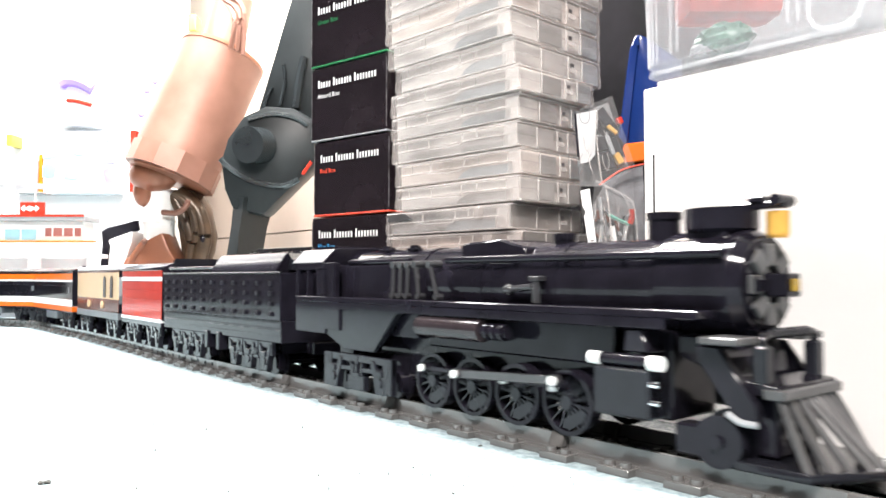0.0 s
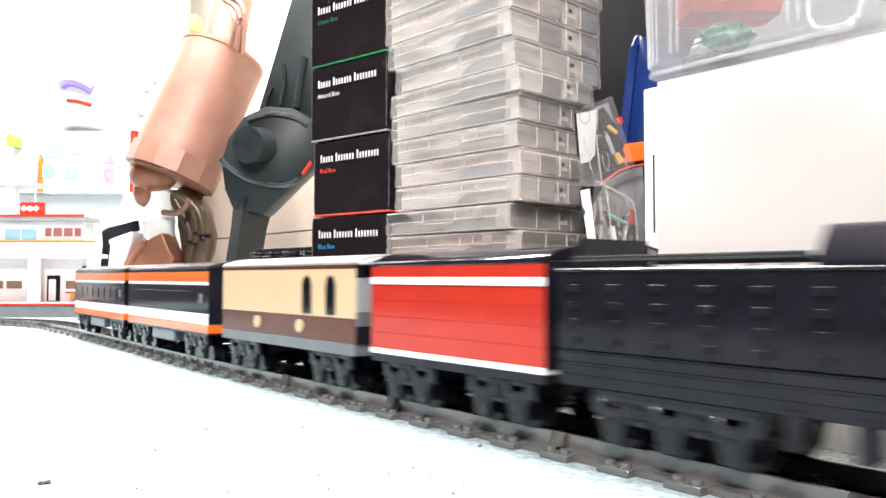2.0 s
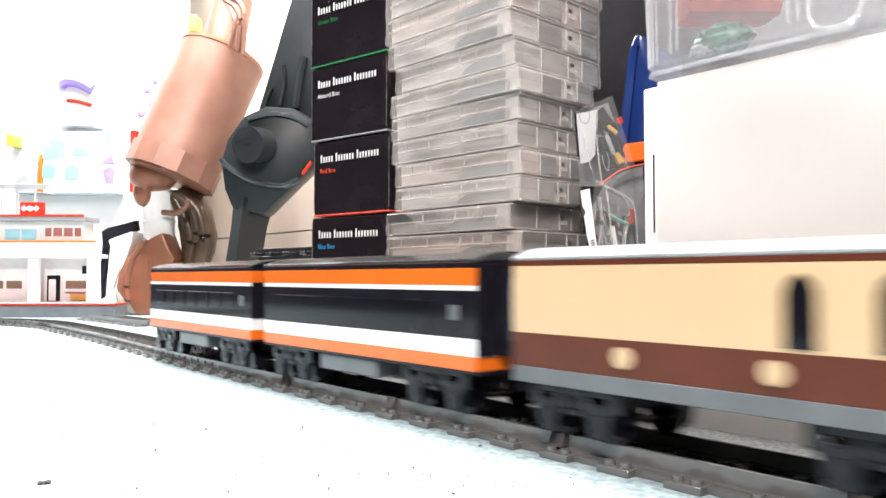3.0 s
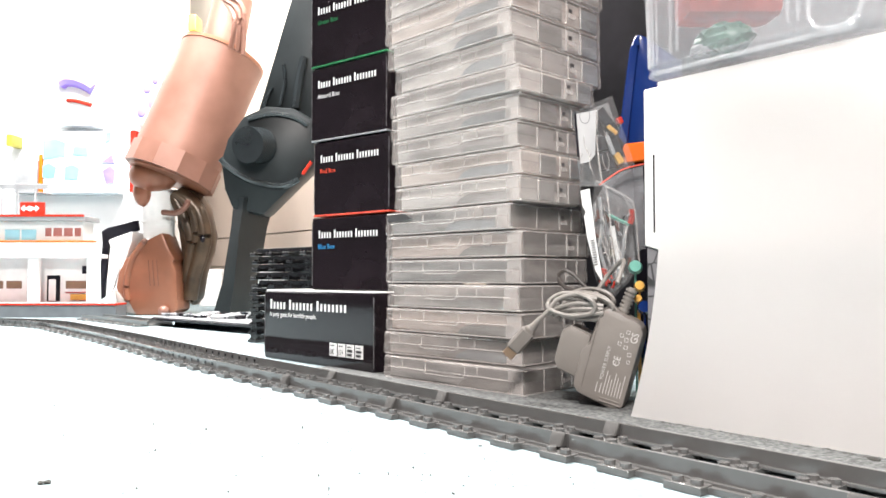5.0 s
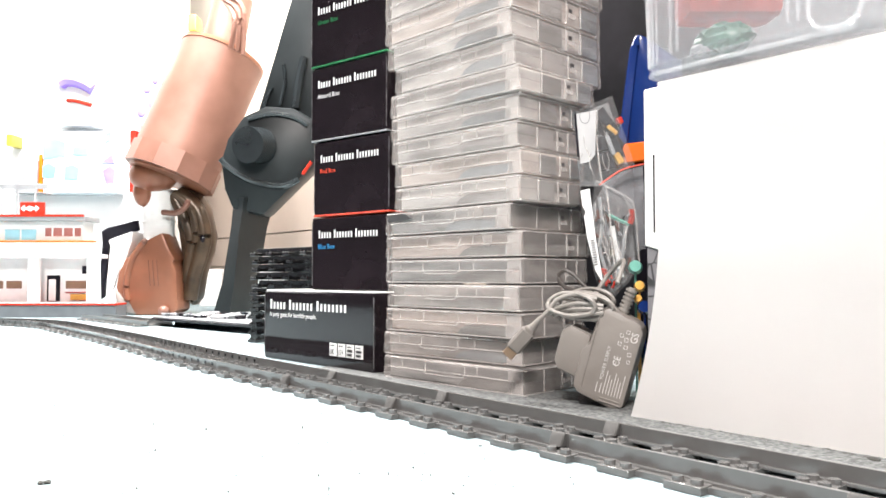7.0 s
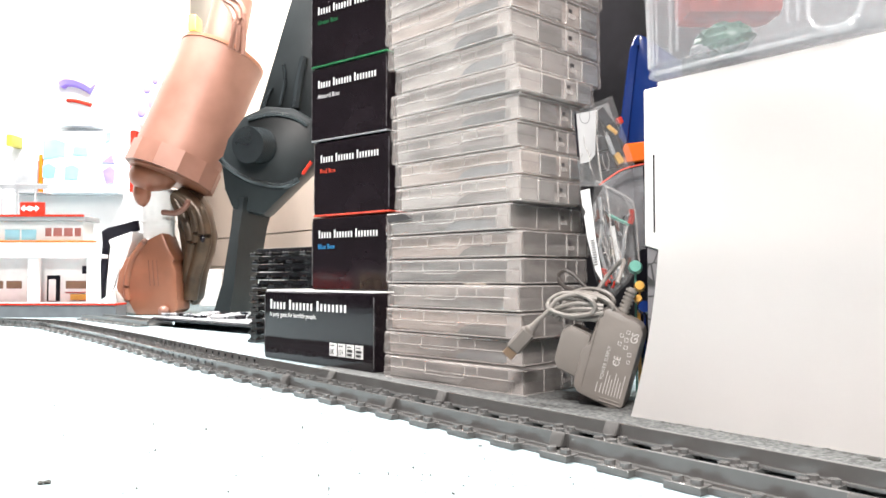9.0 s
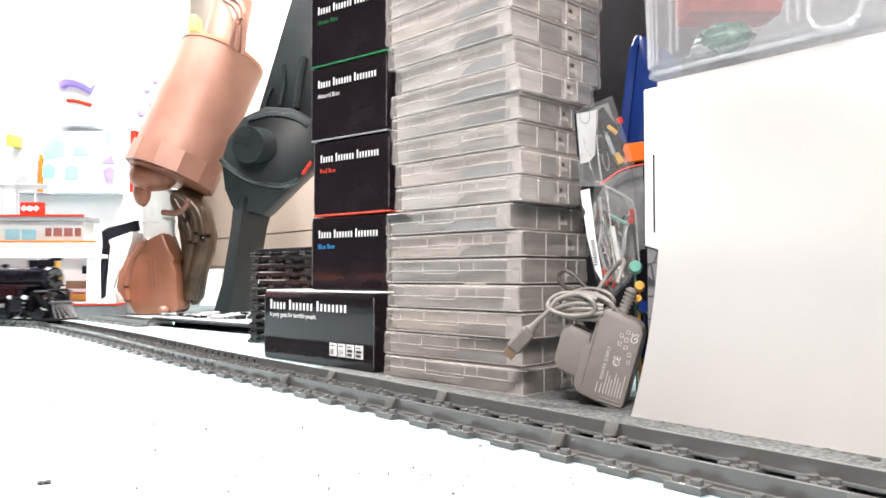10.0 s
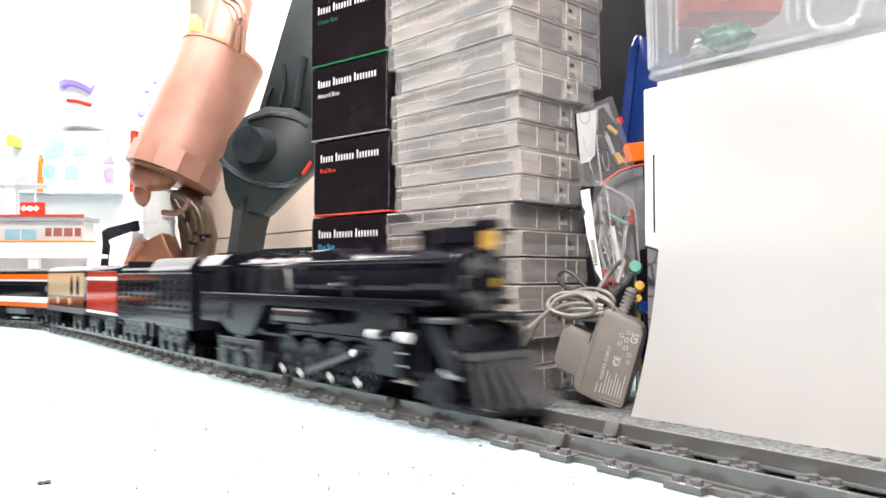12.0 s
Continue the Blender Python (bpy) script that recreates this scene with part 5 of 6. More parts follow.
    # plain backdrop for the dark gap; its flap and zip are added
    dc = thing("dark_backdrop", pose(0, 0.26, 0), "black backdrop standing behind the cases and bags", "case")
    for nm, x0, x1, z0, z1, p in (("body", -0.36, 0.3, 0, 0.44, 0), ("flap", -0.36, 0.3, 0.442, 0.5, 0.003), ("zip", -0.36, 0.3, 0.436, 0.441, 0.004)):
        bm = B()
        span(bm, x0, x1, -p, 0.03, z0, z1, 0.002)
        part(nm, bm, DARKBACK, dc)


def loose_track():
    """A stack of spare track pieces and flat plates beyond the boxes."""
    rng = random.Random(7)
    for k in range(12):
        up = k >= 7
        z = 0.0095 * k
        p = thing("spare_track", pose(-0.648 + (0.012 if up else 0.0) + rng.uniform(-0.002, 0.002), 0.13 + rng.uniform(-0.002, 0.002), z, 0, 0, (8 if up else 30) + rng.uniform(-3, 3)),
                  "black plastic toy track piece in a stack", "train track", "stack of spare track pieces")
        n = 0.15 if up else 0.08
        for y in (0.008, 0.046):
            bm = B()
            span(bm, 0, n, y, y + 0.004, 0.003, 0.009, 0.0004)
            part("rail", bm, ROOF_BLACK, p)
        for i in range(5 if up else 3):
            bm = B()
            x = 0.004 + i * (n - 0.014) / (4 if up else 2)
            span(bm, x, x + 0.013, -0.004, 0.06, 0, 0.0035, 0.0004)
            for yy in (-0.001, 0.055):
                for xx in (0.003, 0.01):
                    cyl(bm, (x + xx, yy, 0.003), (x + xx, yy, 0.0052), 0.0022, seg=8)
            part("sleeper", bm, ROOF_BLACK, p)
    f = thing("black_plate", pose(-1.04, 0.145, 0, 0, 0, 8), "flat black plate with loose parts, a pale sheet for light on its top", "plate")
    bm = B()
    span(bm, 0, 0.3, 0, 0.14, 0.009, 0.0135, 0.001)
    part("plate", bm, SATIN, f)
    bm = B()
    for x in (0.02, 0.25):
        span(bm, x, x + 0.03, 0.03, 0.12, 0, 0.0095, 0.001)
    part("feet", bm, BLACK, f)
    # pale sheet over the whole top stands in for light reflected there
    bm = B()
    span(bm, 0.003, 0.297, 0.002, 0.137, 0.0137, 0.0152, 0.0006)
    part("lit_top", bm, GREY, f)
    for k in range(44):
        bm = B()
        box(bm, 0, 0, 0, 0.02, 0.007, 0.006, 0.001, pose(rng.uniform(0.01, 0.19), rng.uniform(0.01, 0.13), 0.0178, 0, 0, rng.uniform(0, 180)))
        part("small_part", bm, rng.choice((GREY, SILVER, MIDGREY, SATIN)), f)
    s = thing("siding_track", pose(-1.3, 0.105, 0, 0, 0, 4), "dark grey straight toy track siding on the board", "train track")
    for y in (0.0, 0.038):
        bm = B()
        span(bm, 0, 0.3, y, y + 0.0035, 0.003, 0.0098, 0.0003)
        part("rail", bm, TRACK, s)
    for i in range(9):
        bm = B()
        span(bm, 0.008 + 0.032 * i, 0.024 + 0.032 * i, -0.012, 0.052, 0, 0.0032, 0.0003)
        part("sleeper", bm, TRACK, s)


def copper_prop():
    k = 0.001205
    o = thing("copper_prop", pose(-1.4079, 0.3013, 0, 0, 0, 50.6), "large copper painted robot-like prop leaning on the layout", "prop")

    def q(x, y):
        return ((x - 300) * k, (556 - y) * k)

    def v(x, y, dy=0.0):
        a = q(x, y)
        return (a[0], dy, a[1])
    bm = B()
    cyl(bm, v(313, 305, -0.02), v(387, 93, 0.03), 0.091, seg=56)
    drum = part("drum", bm, COPPER, o)
    bm = B()
    cyl(bm, v(309, 316, -0.0225), v(322, 280, -0.0145), 0.0955, seg=12)
    part("drum_rim", bm, COPPER, drum, smooth=12)
    # disc added for the shade on the drum's underside
    bm = B()
    cyl(bm, v(308.2, 318.5, -0.0232), v(310, 313, -0.022), 0.084, seg=40)
    part("drum_shade", bm, COPPER_DARK, drum, "disc standing in for the drum's shaded underside")
    bm = B()
    cyl(bm, v(386, 95, 0.0293), v(388, 89, 0.031), 0.0925, seg=56)
    part("drum_top_rim", bm, COPPER_DARK, drum)
    bm = B()
    cyl(bm, v(381, 98, 0.03), v(401, -25, 0.055), 0.046, 0.042, seg=40)
    part("neck", bm, COPPER, o)
    for i, (a, b, c) in enumerate((((408, 8), (440, 40), (437, 105)), ((412, 14), (432, 50), (425, 100)), ((405, 0), (446, 30), (446, 110)))):
        bm = B()
        tube(bm, [v(*a, -0.05), v(*b, -0.075), v(*c, -0.07)], 0.0055)
        part("pipe", bm, COPPER, o)
    bm = B()
    ball(bm, v(280, 312, -0.02), 0.05, 1.0, 0.9, 0.75, seg=24)
    ball(bm, v(265, 340, -0.02), 0.024, 1.0, 0.9, 1.4)
    part("knee_joint", bm, COPPER_DARK, o)
    bm = B()
    cyl(bm, v(282, 335, 0.0), v(282, 420, 0.01), 0.034, 0.032, seg=24)
    for yy in (362, 390):
        cyl(bm, v(282, yy, 0.005), v(282, yy + 4, 0.005), 0.0355, seg=24)
    part("white_sleeve", bm, WHITE, o, "white taped sleeve")
    bm = B()
    outline = [q(*p) for p in ((278, 427), (306, 413), (317, 440), (329, 460), (324, 466), (331, 482), (335, 547), (320, 556), (262, 556), (250, 535), (246, 500), (254, 462))]
    prism(bm, outline, "y", -0.052, 0.03, 0.007)
    part("foot_plate", bm, COPPER_DARK, o)
    bm = B()
    outline = [q(*p) for p in ((282, 424), (258, 438), (238, 458), (226, 482), (222, 508), (228, 530), (246, 547), (262, 552), (262, 500), (272, 455))]
    prism(bm, outline, "y", -0.046, 0.025, 0.02)
    part("foot_shell", bm, COPPER_DARK, o)
    bm = B()
    tube(bm, [v(277, 428, -0.05), v(259, 452, -0.05), v(250, 478, -0.05), v(246, 505, -0.05), v(248, 530, -0.05)], 0.007, 12)
    part("shell_ridge", bm, COPPER_DARK, o)
    bm = B()
    outline = [q(*p) for p in ((224, 512), (233, 519), (238, 527), (247, 528), (254, 537), (261, 541), (263, 554), (246, 552), (231, 540))]
    prism(bm, outline, "y", -0.05, -0.02, 0.003)
    part("worn_patch", bm, WORN, o, "grey worn lower edge")
    for x in (283, 290, 297):
        bm = B()
        tube(bm, [v(x, 462, -0.0525), v(x + 2, 485, -0.0525), v(x + 4, 505, -0.0525)], 0.0009, 5)
        part("scratch", bm, COPPER, o)
    for p, r in ((v(313, 548, -0.06), 0.011), (v(277, 429, -0.055), 0.006)):
        bm = B()
        ball(bm, p, r)
        part("bolt", bm, COPPER, o)
    bm = B()
    outline = [q(*p) for p in ((303, 330), (345, 332), (366, 365), (376, 415), (372, 445), (362, 470), (352, 530), (336, 545), (322, 470), (312, 400))]
    prism(bm, outline, "y", 0.01, 0.07, 0.018)
    part("rear_leg", bm, BRONZE, o, "dark bronze rear leg")
    for r, dy, pts in ((0.017, 0.002, ((318, 340), (352, 372), (364, 415), (358, 450), (346, 490), (340, 530))), (0.013, 0.0, ((308, 345), (330, 385), (342, 420), (340, 460), (334, 500))), (0.009, -0.008, ((312, 342), (340, 365), (352, 400), (352, 430)))):
        bm = B()
        tube(bm, [v(*p, dy) for p in pts], r, 12)
        part("leg_band", bm, BRONZE, o)
    bm = B()
    ball(bm, v(365, 424, -0.012), 0.006, 1, 0.6, 1.5, seg=10)
    part("leg_notch", bm, BLACK, o)
    bm = B()
    tube(bm, [v(302, 378, -0.035), v(330, 380, -0.05), v(345, 370, -0.05), v(348, 358, -0.045)], 0.006)
    part("hook", bm, COPPER, o)
    bm = B()
    outline = [q(*p) for p in ((250, 390), (253, 408), (208, 424), (200, 440), (196, 490), (194, 525), (187, 530), (185, 470), (188, 430), (186, 410), (195, 404))]
    prism(bm, outline, "y", -0.01, -0.002, 0.001)
    part("strap", bm, SATIN, o, "black hanging strap")
    bm = B()
    outline = [q(*p) for p in ((205, 556), (272, 556), (262, 540), (240, 530), (226, 505), (250, 430), (252, 410), (208, 426), (224, 470), (218, 505), (207, 535))]
    prism(bm, outline, "y", -0.04, 0.04, 0.006)
    part("white_shell", bm, WHITE, o, "white plastic shell")


def grey_prop():
    k = 0.00102
    o = thing("grey_prop", pose(-1.088, 0.2995, 0, 0, 0, 50.6), "dark grey painted prop with a round knob leaning upright", "prop")

    def q(x, y):
        return ((x - 405) * k, (568 - y) * k)
    # handle with a sharp ridge: a broad front face and a face turned away
    bm = B()
    left = ((374, 568), (393, 500), (408, 400), (412, 350))
    ridge = ((411, 568), (420, 500), (428, 410), (436, 350))
    right = ((434, 568), (444, 490), (458, 400), (472, 350))
    rows = [[bm.verts.new((q(*p)[0], dy, q(*p)[1])) for p, dy in ((a, 0.0), (b, -0.022), (c, 0.06), (a, 0.06))] for a, b, c in zip(left, ridge, right)]
    for a, b in zip(rows, rows[1:]):
        for n in range(4):
            bm.faces.new((a[n], a[(n + 1) % 4], b[(n + 1) % 4], b[n]))
    bm.faces.new(rows[0])
    bm.faces.new(rows[-1])
    bmesh.ops.recalc_face_normals(bm, faces=bm.faces[:])
    part("handle", bm, GUNM, o, smooth=15)
    bm = B()
    prism(bm, [q(*p) for p in ((412, 372), (397, 335), (390, 285), (402, 245), (430, 205), (470, 186), (520, 190), (556, 212), (560, 290), (520, 330), (468, 382))], "y", -0.012, 0.055, 0.01)
    part("disc_body", bm, GUNM, o)
    bm = B()
    tube(bm, [(q(*p)[0], -0.014, q(*p)[1]) for p in ((392, 282), (410, 300), (450, 322), (500, 330), (530, 318))], 0.0055)
    tube(bm, [(q(*p)[0], -0.014, q(*p)[1]) for p in ((440, 212), (480, 202), (520, 208), (545, 222))], 0.005)
    part("disc_ridge", bm, GUN_GLOSS, o)
    bm = B()
    a, b = q(460, 258), q(447, 262)
    cyl(bm, (a[0], -0.008, a[1]), (b[0], -0.046, b[1]), 0.034, 0.032, seg=40)
    kn = part("knob", bm, GUN_GLOSS, o)
    bm = B()
    cyl(bm, (b[0] - 0.0005, -0.0455, b[1]), (b[0] - 0.0005, -0.0468, b[1]), 0.0018, seg=10)
    part("knob_screw", bm, BLACK, kn)
    bm = B()
    prism(bm, [q(*p) for p in ((450, 195), (514, -30), (600, -30), (600, 220), (540, 210))], "y", 0.01, 0.045, 0.006)
    part("upper_blade", bm, GUNM, o)
    for pts in (((535, 95), (527, 130), (520, 188)), ((498, 108), (500, 140), (492, 182)), ((478, 150), (470, 165), (463, 190))):
        bm = B()
        tube(bm, [(q(*p)[0], 0.006, q(*p)[1]) for p in pts], 0.008 if pts[0][0] == 535 else 0.0035)
        part("blade_rib", bm, GUN_GLOSS, o)
    bm = B()
    cyl(bm, (q(538, 310)[0], -0.02, q(538, 310)[1]), (q(553, 288)[0], -0.02, q(553, 288)[1]), 0.0032, seg=10)
    tagged(part("red_peg", bm, RED, o), "red peg")


def station():
    k = 0.0011
    o = thing("toy_station", pose(-1.3335, 0.1758, 0, 0, 0, 50.6), "white toy railway station building with red trim on a grey base", "toy building")

    def q(x, y):
        return ((x - 205) * k, (562 - y) * k)

    def slab(name, x0, x1, y0, y1, d0, d1, m, label=""):
        a, b = q(x0, y1), q(x1, y0)
        bm = B()
        span(bm, a[0], b[0], d0 * 0.4, d1 * 0.4, max(a[1], 0), b[1], 0.0008)
        return part(name, bm, m, o, label)
    slab("base", -260, 205, 541, 562, 0.0, 0.13, MIDGREY)
    slab("base_trim", -260, 205, 537, 540.5, -0.002, 0.13, RED)
    slab("rear_wall", -260, 150, 455, 536, 0.1, 0.11, WHITE)
    for x in (-155, -60, 45, 150):
        slab("column", x, x + 20, 455, 536, 0.01, 0.035, WHITE)
    slab("canopy", -260, 168, 449, 456, -0.005, 0.14, WHITE)
    slab("balcony", -260, 168, 428, 449, 0.0, 0.012, WHITE)
    slab("balcony_rail", -260, 168, 425, 428, -0.002, 0.01, ORANGE)
    slab("upper_wall", -260, 140, 390, 430, 0.03, 0.14, WHITE)
    slab("roof", -260, 148, 381, 390, -0.01, 0.16, GREY)
    slab("roof_trim", -260, 148, 379, 383, -0.013, -0.008, RED)
    slab("upper_window", 72, 136, 402, 417, 0.026, 0.032, PINKPANE)
    for x in (84, 103, 122):
        slab("window_bar", x, x + 3, 402, 417, 0.024, 0.026, WHITE)
    for x in (-40, 0, 30):
        slab("balcony_glass", x, x + 26, 405, 426, 0.024, 0.03, SKYBLUE)
    for x in (-60, 0, 98):
        slab("window", x - (10 if x == 0 else 0), x + (18 if x == 0 else 44), 497, 511, 0.095, 0.1, DULLPANE)
    for x in (28, 64):
        slab("doorway", x, x + 24, 487, 534, 0.094, 0.1, DARK)
        slab("door_panel", x + 4, x + 17, 494, 534, 0.09, 0.094, WHITE)
    slab("yellow_sign", 108, 146, 521, 532, 0.088, 0.094, GOLD, "yellow sign")
    slab("red_ledge", 98, 150, 517, 519, 0.088, 0.096, RED)
    s = slab("roof_sign", 33, 78, 357, 381, -0.012, -0.006, RED, "red sign with a white double arrow")
    bm = B()
    cx, cz = q(55.5, 369)
    prism(bm, [(cx - 0.018, cz), (cx - 0.011, cz + 0.006), (cx - 0.011, cz + 0.0025), (cx + 0.011, cz + 0.0025), (cx + 0.011, cz + 0.006), (cx + 0.018, cz), (cx + 0.011, cz - 0.006), (cx + 0.011, cz - 0.0025), (cx - 0.011, cz - 0.0025), (cx - 0.011, cz - 0.006)], "y", -0.0135, -0.0118)
    cyl(bm, (cx, -0.0136, cz), (cx, -0.0118, cz), 0.0052, seg=16)
    part("arrow_mark", bm, WHITE, s)
    slab("lamp_arm", 140, 150, 470, 484, 0.02, 0.03, SATIN)
    for x in (-20, 8, 40):
        slab("lattice_post", x, x + 4, 322, 381, 0.08, 0.085, GREY)
    slab("lattice_beam", -60, 66, 320, 330, 0.08, 0.085, GREY)
    # balustrade and brick pier beside it
    p = thing("toy_pier", pose(-1.3335, 0.1758, 0, 0, 0, 50.6), "grey toy brick pier with white railing", "toy building")

    def add(name, x0, x1, y0, y1, d0, d1, m):
        a, b = q(x0, y1), q(x1, y0)
        bm = B()
        span(bm, a[0], b[0], d0, d1, max(a[1], 0), b[1], 0.0006)
        part(name, bm, m, p)
    for j in range(6):
        add("brick", 170 + (j % 2) * 4, 222, 488 + 8 * j, 495 + 8 * j, 0.2 + 0.004 * (j % 2), 0.26, MIDGREY)
    add("pier_core", 172, 220, 485, 562, 0.215, 0.25, MIDGREY)
    for x in range(180, 222, 7):
        add("baluster", x, x + 4, 468, 487, 0.21, 0.215, WHITE)
    add("rail", 165, 222, 462, 468, 0.205, 0.22, WHITE)
    add("red_cap", 165, 222, 435, 441, 0.205, 0.25, RED)


PINKPANE = mat("red_tinted_pane", (0.42, 0.17, 0.15), 0.2)
DULLPANE = mat("brown_tinted_pane", (0.24, 0.15, 0.1), 0.2)
SKYBLUE = mat("pale_blue_plastic", (0.35, 0.65, 0.75), 0.3, vary=0.1)
VIOLET = mat("violet_print", (0.24, 0.19, 0.66), 0.5)
AQUA = mat("aqua_print", (0.22, 0.62, 0.8), 0.4, vary=0.3, scale=10)


def wall_clutter():
    m = pose(-1.25, 0.42, 0, 0, 0, 50.6)
    o = thing("white_box", m, "small white open box behind the props", "box")
    bm = B()
    span(bm, 0.0, 0.06, 0.0, 0.05, 0, 0.075, 0.003)
    part("body", bm, WHITE, o)
    bm = B()
    prism(bm, [(0.0, 0.075), (0.06, 0.075), (0.055, 0.1), (0.006, 0.092)], "y", 0.03, 0.034, 0.001)
    part("flap", bm, WHITE, o)
    bm = B()
    ball(bm, (-0.005, -0.03, 0.012), 0.014, 1.2, 0.8, 0.85, seg=12)
    ob = tagged(part("toy_ball", bm, ORANGE), "small round orange ball on the board", "ball")
    ob.matrix_basis = m


def shelf_items():
    """Bright shelving beyond the station, with packets and boxes."""
    m = pose(-1.75, 0.22, 0, 0, 0, 50.6)
    k = 0.00136

    def q(x, y):
        return ((x - 144) * k, 0.08 + (483 - y) * k)
    s = thing("white_shelf", m, "white shelf unit behind the toy station", "shelf")
    bm = B()
    span(bm, -0.9, 0.205, 0.1, 0.115, 0, 1.2)
    part("back_panel", bm, ROOMW, s)
    for y in (330, 205, 60):
        bm = B()
        z = q(0, y)[1]
        span(bm, -0.598, 0.204, 0.03, 0.0995, z - 0.003, z, 0.001)
        part("shelf_board", bm, TUB_EDGE, s, "clear acrylic shelf board")
    for x in (-0.61, 0.205):
        bm = B()
        span(bm, x, x + 0.012, -0.05, 0.1, 0, 1.1)
        part("upright", bm, ROOMW, s)
    def item(name, label, x0, x1, y0, y1, mt, dy=0.0):
        a, b = q((x0 - 30) / 0.914, y1), q((x1 - 30) / 0.914, y0)
        o = thing(name, m @ pose((a[0] + b[0]) / 2, dy, a[1]), label, "packet", "packets on the shelf")
        w, h = b[0] - a[0], b[1] - a[1]
        bm = B()
        span(bm, -w / 2, w / 2, 0, 0.05, 0, h, 0.003)
        part("body", bm, mt, o)
        return o, w, h
    o, w, h = item("blue_packet", "aqua and white toy box on the shelf", 78, 200, 218, 330, SKYBOX, 0.046)
    for pts in (((-0.5, 0.55), (-0.2, 0.6), (-0.2, 0.82), (-0.33, 0.88), (-0.5, 0.85)), ((-0.5, 0.25), (-0.34, 0.25), (-0.32, 0.42), (-0.42, 0.48), (-0.5, 0.45)),
                ((-0.2, 0.22), (-0.02, 0.22), (0.0, 0.4), (-0.1, 0.46), (-0.2, 0.42)), ((-0.1, 0.62), (0.12, 0.6), (0.1, 0.74), (-0.08, 0.76)), ((0.34, 0.8), (0.42, 0.86), (0.43, 1.0), (0.36, 0.98))):
        bm = B()
        prism(bm, [(a * w, b * h) for a, b in pts], "y", -0.002, 0.001)
        part("aqua_patch", bm, AQUA, o)
    for pts in (((0.3, 0.5), (0.48, 0.48), (0.44, 0.62)), ((0.32, 0.36), (0.42, 0.44), (0.49, 0.36), (0.47, 0.16), (0.37, 0.14))):
        bm = B()
        prism(bm, [(a * w, b * h) for a, b in pts], "y", -0.003, 0.0005)
        part("violet_patch", bm, VIOLET, o)
    o, w, h = item("white_packet", "white packet with violet and red arcs", 100, 165, 115, 205, ROOMW, 0.046)
    bm = B()
    tube(bm, [(-w * 0.4, -0.002, h * 0.82), (-w * 0.25, -0.003, h * 0.89), (-w * 0.02, -0.003, h * 0.88), (w * 0.2, -0.003, h * 0.82), (w * 0.42, -0.002, h * 0.72)], 0.015)
    part("violet_arc", bm, VIOLET, o)
    bm = B()
    tube(bm, [(-w * 0.25, -0.001, h * 0.5), (0, -0.002, h * 0.48), (w * 0.4, -0.001, h * 0.4)], 0.005)
    part("red_arc", bm, RED, o)
    o, w, h = item("print_packet", "white packet printed with violet shapes", 228, 272, 110, 205, ROOMW, 0.046)
    bm = B()
    for x, z, r in ((-0.2, 0.25, 0.012), (0.25, 0.4, 0.014), (0.0, 0.7, 0.011), (0.3, 0.85, 0.008)):
        ball(bm, (x * w, -0.001, z * h), r, 1, 0.2, 1.2, seg=8)
    part("violet_patch", bm, VIOLET, o)
    item("tall_packet", "red and grey edged packet", 222, 232, 215, 330, RED, 0.046)
    item("grey_packet", "grey dotted card packet", 30, 68, 270, 330, GREY, 0.046)
    item("orange_packet", "orange and green packet edge", 70, 77, 260, 330, ORANGE, 0.046)
    item("green_card", "small green card on the shelf", 14, 24, 222, 244, OLIVE, 0.0485)
    t = thing("white_tin", pose(-1.754, 0.510, 0, 0, 0, 50.6), "small white tin on the table behind the props", "tin")
    bm = B()
    span(bm, 0, 0.058, 0, 0.05, 0, 0.1, 0.006)
    part("body", bm, WHITE, t)
    bm = B()
    ball(bm, (-0.006, -0.01, 0.022), 0.011, 1, 0.8, 0.9, seg=10)
    part("cap", bm, ORANGE, t, "orange cap")
    item("yellow_packet", "yellow hanging toy packet", 316, 330, 0, 30, GOLD, 0.0485)


OLIVE = mat("olive_card", (0.35, 0.33, 0.05), 0.5)
SKYBOX = mat("white_aqua_print", (0.75, 0.85, 0.9), 0.4, vary=0.15, scale=8)


GREY_GRAIN = mat("grey_grain", (0.085, 0.09, 0.09), 0.9, vary=0.45, scale=420, bump=1.0, bump_scale=700, second=(0.16, 0.166, 0.163))
GRIT_SPOTS = ((-0.0973, -0.2112, 0.0016), (0.0898, 0.0737, 0.0022), (0.0773, 0.0887, 0.0012), (-0.2732, -0.0245, 0.0006), (-0.0196, 0.0814, 0.0008), (-0.0405, -0.0374, 0.0008), (-0.2914, -0.1653, 0.0008), (0.0430, 0.0889, 0.0010), (-0.2355, -0.0547, 0.0007), (-0.1725, -0.0444, 0.0006), (-0.2123, -0.1395, 0.0006))


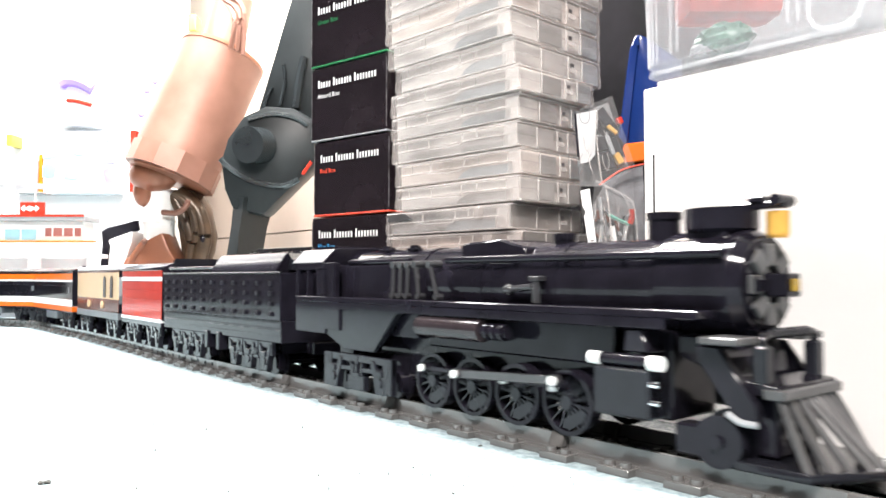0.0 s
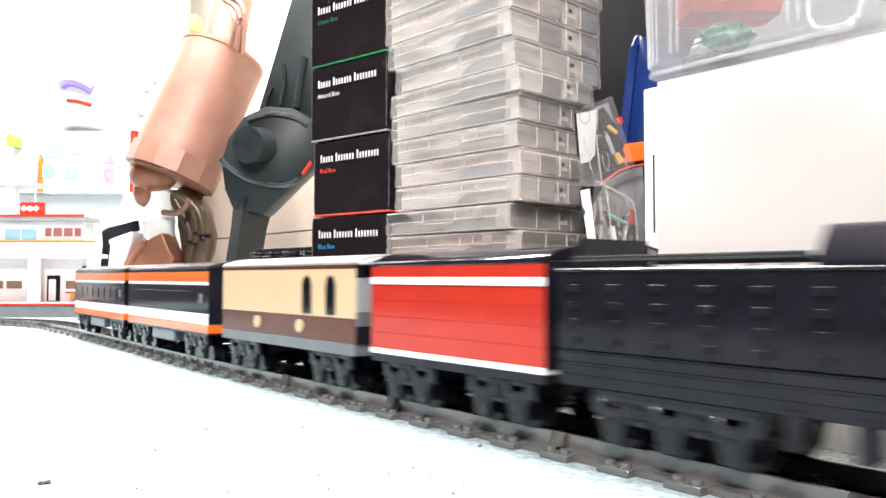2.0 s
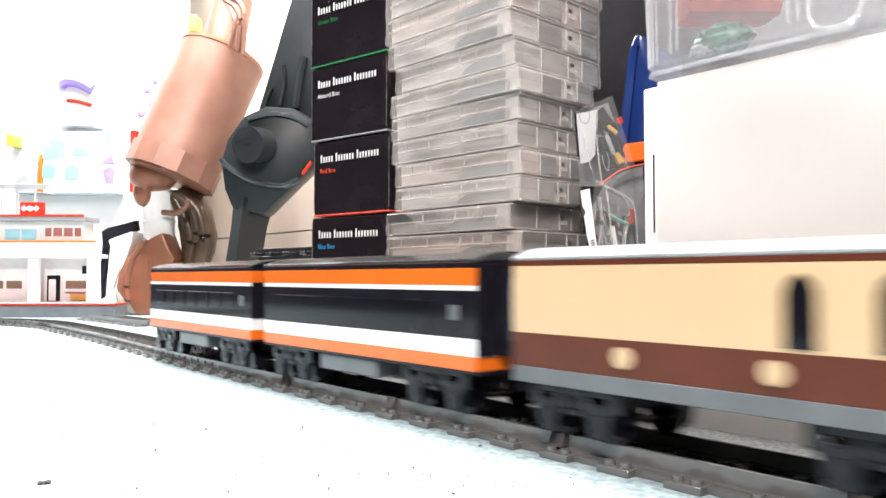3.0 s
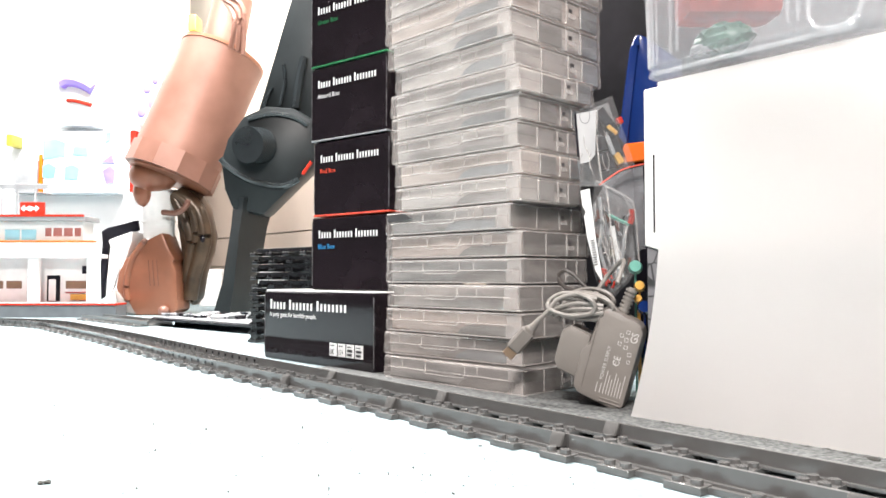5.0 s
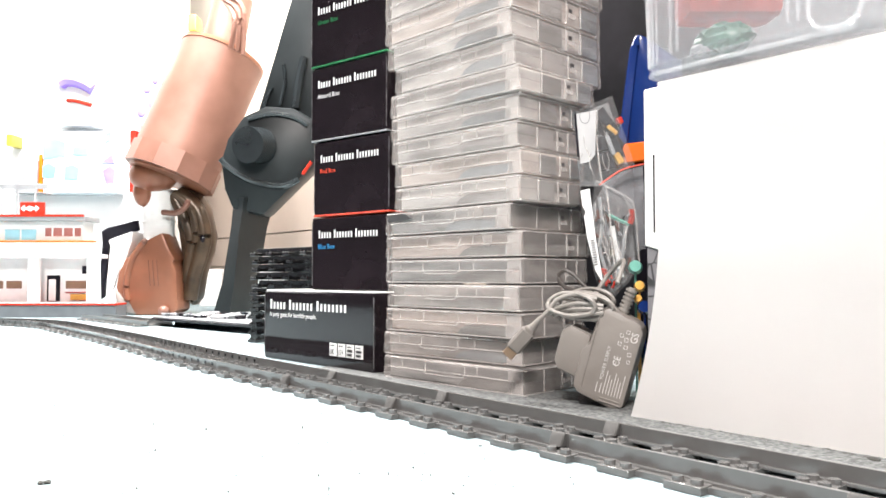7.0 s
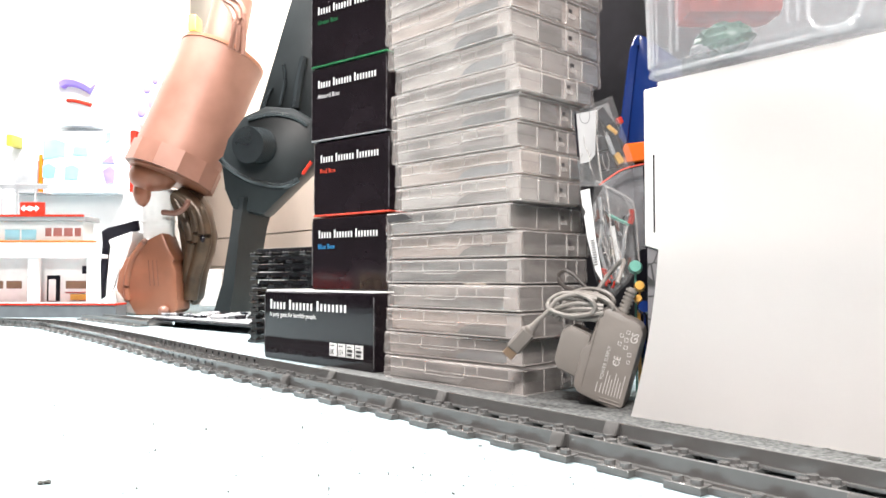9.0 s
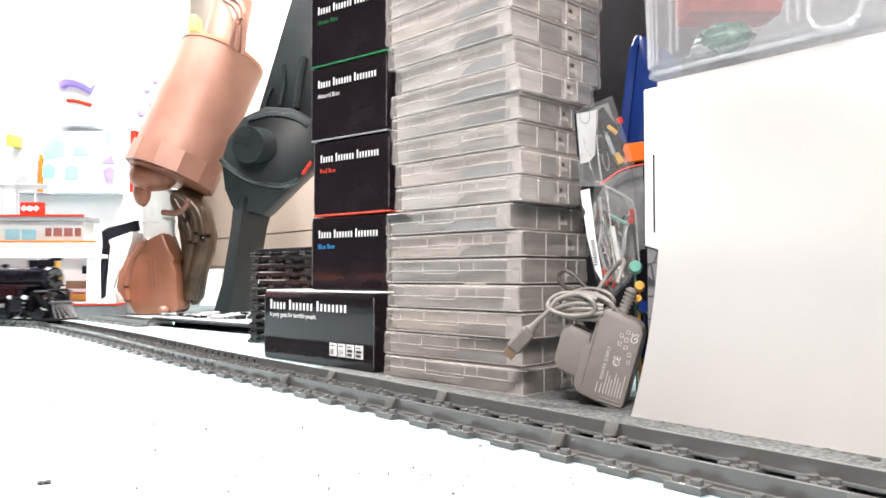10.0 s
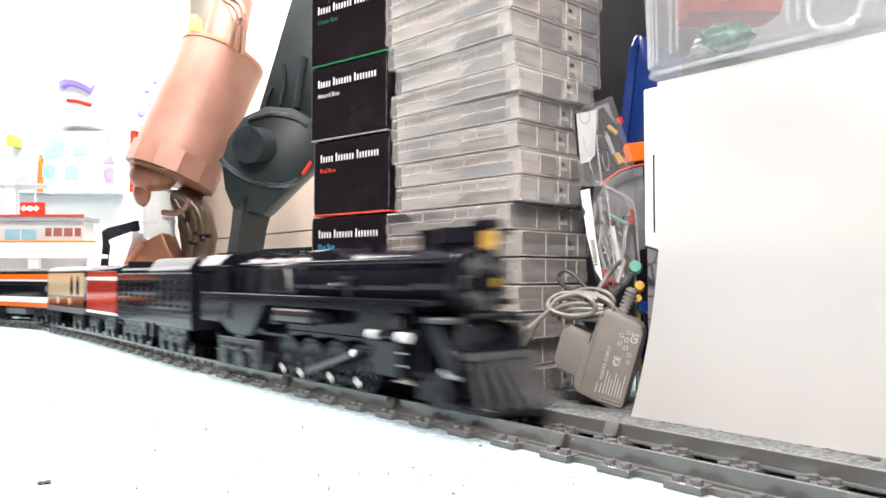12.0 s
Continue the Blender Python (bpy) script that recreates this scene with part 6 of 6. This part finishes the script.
def grit():
    rng = random.Random(2)
    bm = B()
    for k in range(430):
        if k < 150:
            x, y = rng.uniform(-0.45, 0.12), rng.uniform(-0.2, -0.05)
        elif k < 240:
            x, y = rng.uniform(-0.15, 0.16), rng.uniform(-0.16, -0.035)
        else:
            x, y = rng.uniform(-0.14, 0.17), rng.uniform(0.035, 0.085)
        r = rng.uniform(0.00015, 0.00045) * (1.5 if k % 17 == 0 else 1)
        bmesh.ops.create_icosphere(bm, subdivisions=1, radius=r, matrix=Matrix.Translation((x, y, r * 0.5)) @ Euler((rng.random() * 6, rng.random() * 6, 0)).to_matrix().to_4x4() @ Matrix.Diagonal((rng.uniform(1, 2.6), 1, 0.6, 1)))
    # thin grey grainy sheet over the board behind the line
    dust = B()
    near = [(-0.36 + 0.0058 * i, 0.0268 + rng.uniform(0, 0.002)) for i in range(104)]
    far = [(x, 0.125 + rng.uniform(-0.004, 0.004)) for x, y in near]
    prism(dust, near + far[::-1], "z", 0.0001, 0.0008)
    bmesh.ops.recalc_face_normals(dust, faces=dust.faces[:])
    tagged(part("dust", dust, GREY_GRAIN, smooth=0), "grey grainy strip on the board behind the track", "dust", kind="stuff")
    for k in range(260):
        x = rng.uniform(-0.03, 0.17)
        r = rng.uniform(0.0003, 0.0011)
        bmesh.ops.create_icosphere(bm, subdivisions=1, radius=r, matrix=Matrix.Translation((x, 0.0755 + 0.004 * rng.random() + 0.02 * max(x, 0) * 0.3, r * 0.5)) @ Matrix.Diagonal((rng.uniform(1, 2.2), 1, 0.7, 1)))
    for x, y, r in GRIT_SPOTS:
        for n in range(4):
            bmesh.ops.create_icosphere(bm, subdivisions=1, radius=r * rng.uniform(0.4, 0.8), matrix=Matrix.Translation((x + rng.uniform(-r, r), y + rng.uniform(-r, r), r * 0.4)) @ Matrix.Diagonal((1.5, 1, 0.7, 1)))
    tagged(part("grit", bm, CRUMB, smooth=0), "dark crumbs of grit scattered on the board", "grit", kind="stuff")


setting()
tracks()
game_boxes()
storage_cases()
adapter()
paper_sheet()
clear_tub()
bags()
loose_track()
copper_prop()
grey_prop()
station()
wall_clutter()
shelf_items()
grit()
LOCO, WHEELS, RODS, MAINS = locomotive()
# each with its middle on the line at the start, and half the distance of its trucks
TRAIN = [(LOCO, -0.04, 0.07), (tender(), -0.3649, 0.062), (red_car(), -0.5555, 0.036), (brown_car(), -0.7352, 0.062),
         (orange_car(False), -0.968, 0.076), (orange_car(True), -1.2134, 0.076)]

RUN = ((0, 0), (0.4, 0.052), (1.0, 0.185), (1.5, 0.336), (1.8, 0.427), (2.5, 0.631), (3.0, 0.8075), (3.2, 0.8825), (5.0, 1.57), (7.5, 2.67),
       (10.0, LOOP - 1.205), (10.4, LOOP - 1.008), (11.0, LOOP - 0.707), (11.4, LOOP - 0.496), (11.8, LOOP - 0.277), (12.0, LOOP - 0.161))


def run(t):
    """How far the train has gone since the start."""
    n = len(RUN)
    i = max(k for k in range(n - 1) if RUN[k][0] <= t + 1e-9)

    def slope(k):
        if k == 0:
            return 0.11
        if k == n - 1:
            return 0.56
        return (RUN[k + 1][1] - RUN[k - 1][1]) / (RUN[k + 1][0] - RUN[k - 1][0])
    (t0, s0), (t1, s1) = RUN[i], RUN[i + 1]
    h = t1 - t0
    f = (t - t0) / h
    return s0 * (1 + 2 * f) * (1 - f) ** 2 + h * slope(i) * f * (1 - f) ** 2 + s1 * f * f * (3 - 2 * f) + h * slope(i + 1) * f * f * (f - 1)


def motions():
    for ob, u0, half in TRAIN:
        rows = []
        for k in range(121):
            t = k / 10
            u = u0 + run(t)
            a, b = rail_point(u + half)[0], rail_point(u - half)[0]
            d = a - b
            c = (a + b) / 2
            rows.append((t, pose(c.x, c.y, 0, 0, 0, math.degrees(math.atan2(d.y, d.x)))))
        walk(ob, rows)
    times = [k / 30 for k in range(361)]
    turn = [radians(119) - run(t) / WHEEL_R for t in times]
    for wh, x, s in WHEELS:
        walk(wh, [(t, pose(x, s * 0.021, AXLE_Z, 0, -math.degrees(a))) for t, a in zip(times, turn)])
    crank = 0.0078
    for rod, s in RODS:
        walk(rod, [(t, pose(crank * math.cos(a), 0, AXLE_Z + crank * math.sin(a))) for t, a in zip(times, turn)])
    for rod, s in MAINS:
        rows = []
        for t, a in zip(times, turn):
            x, z = crank * math.cos(a), crank * math.sin(a)
            lift = math.asin((0.0345 - AXLE_Z - z) / 0.066)
            rows.append((t, pose(DRIVERS[1] + x, 0, AXLE_Z + z, 0, -math.degrees(lift))))
        walk(rod, rows)


motions()
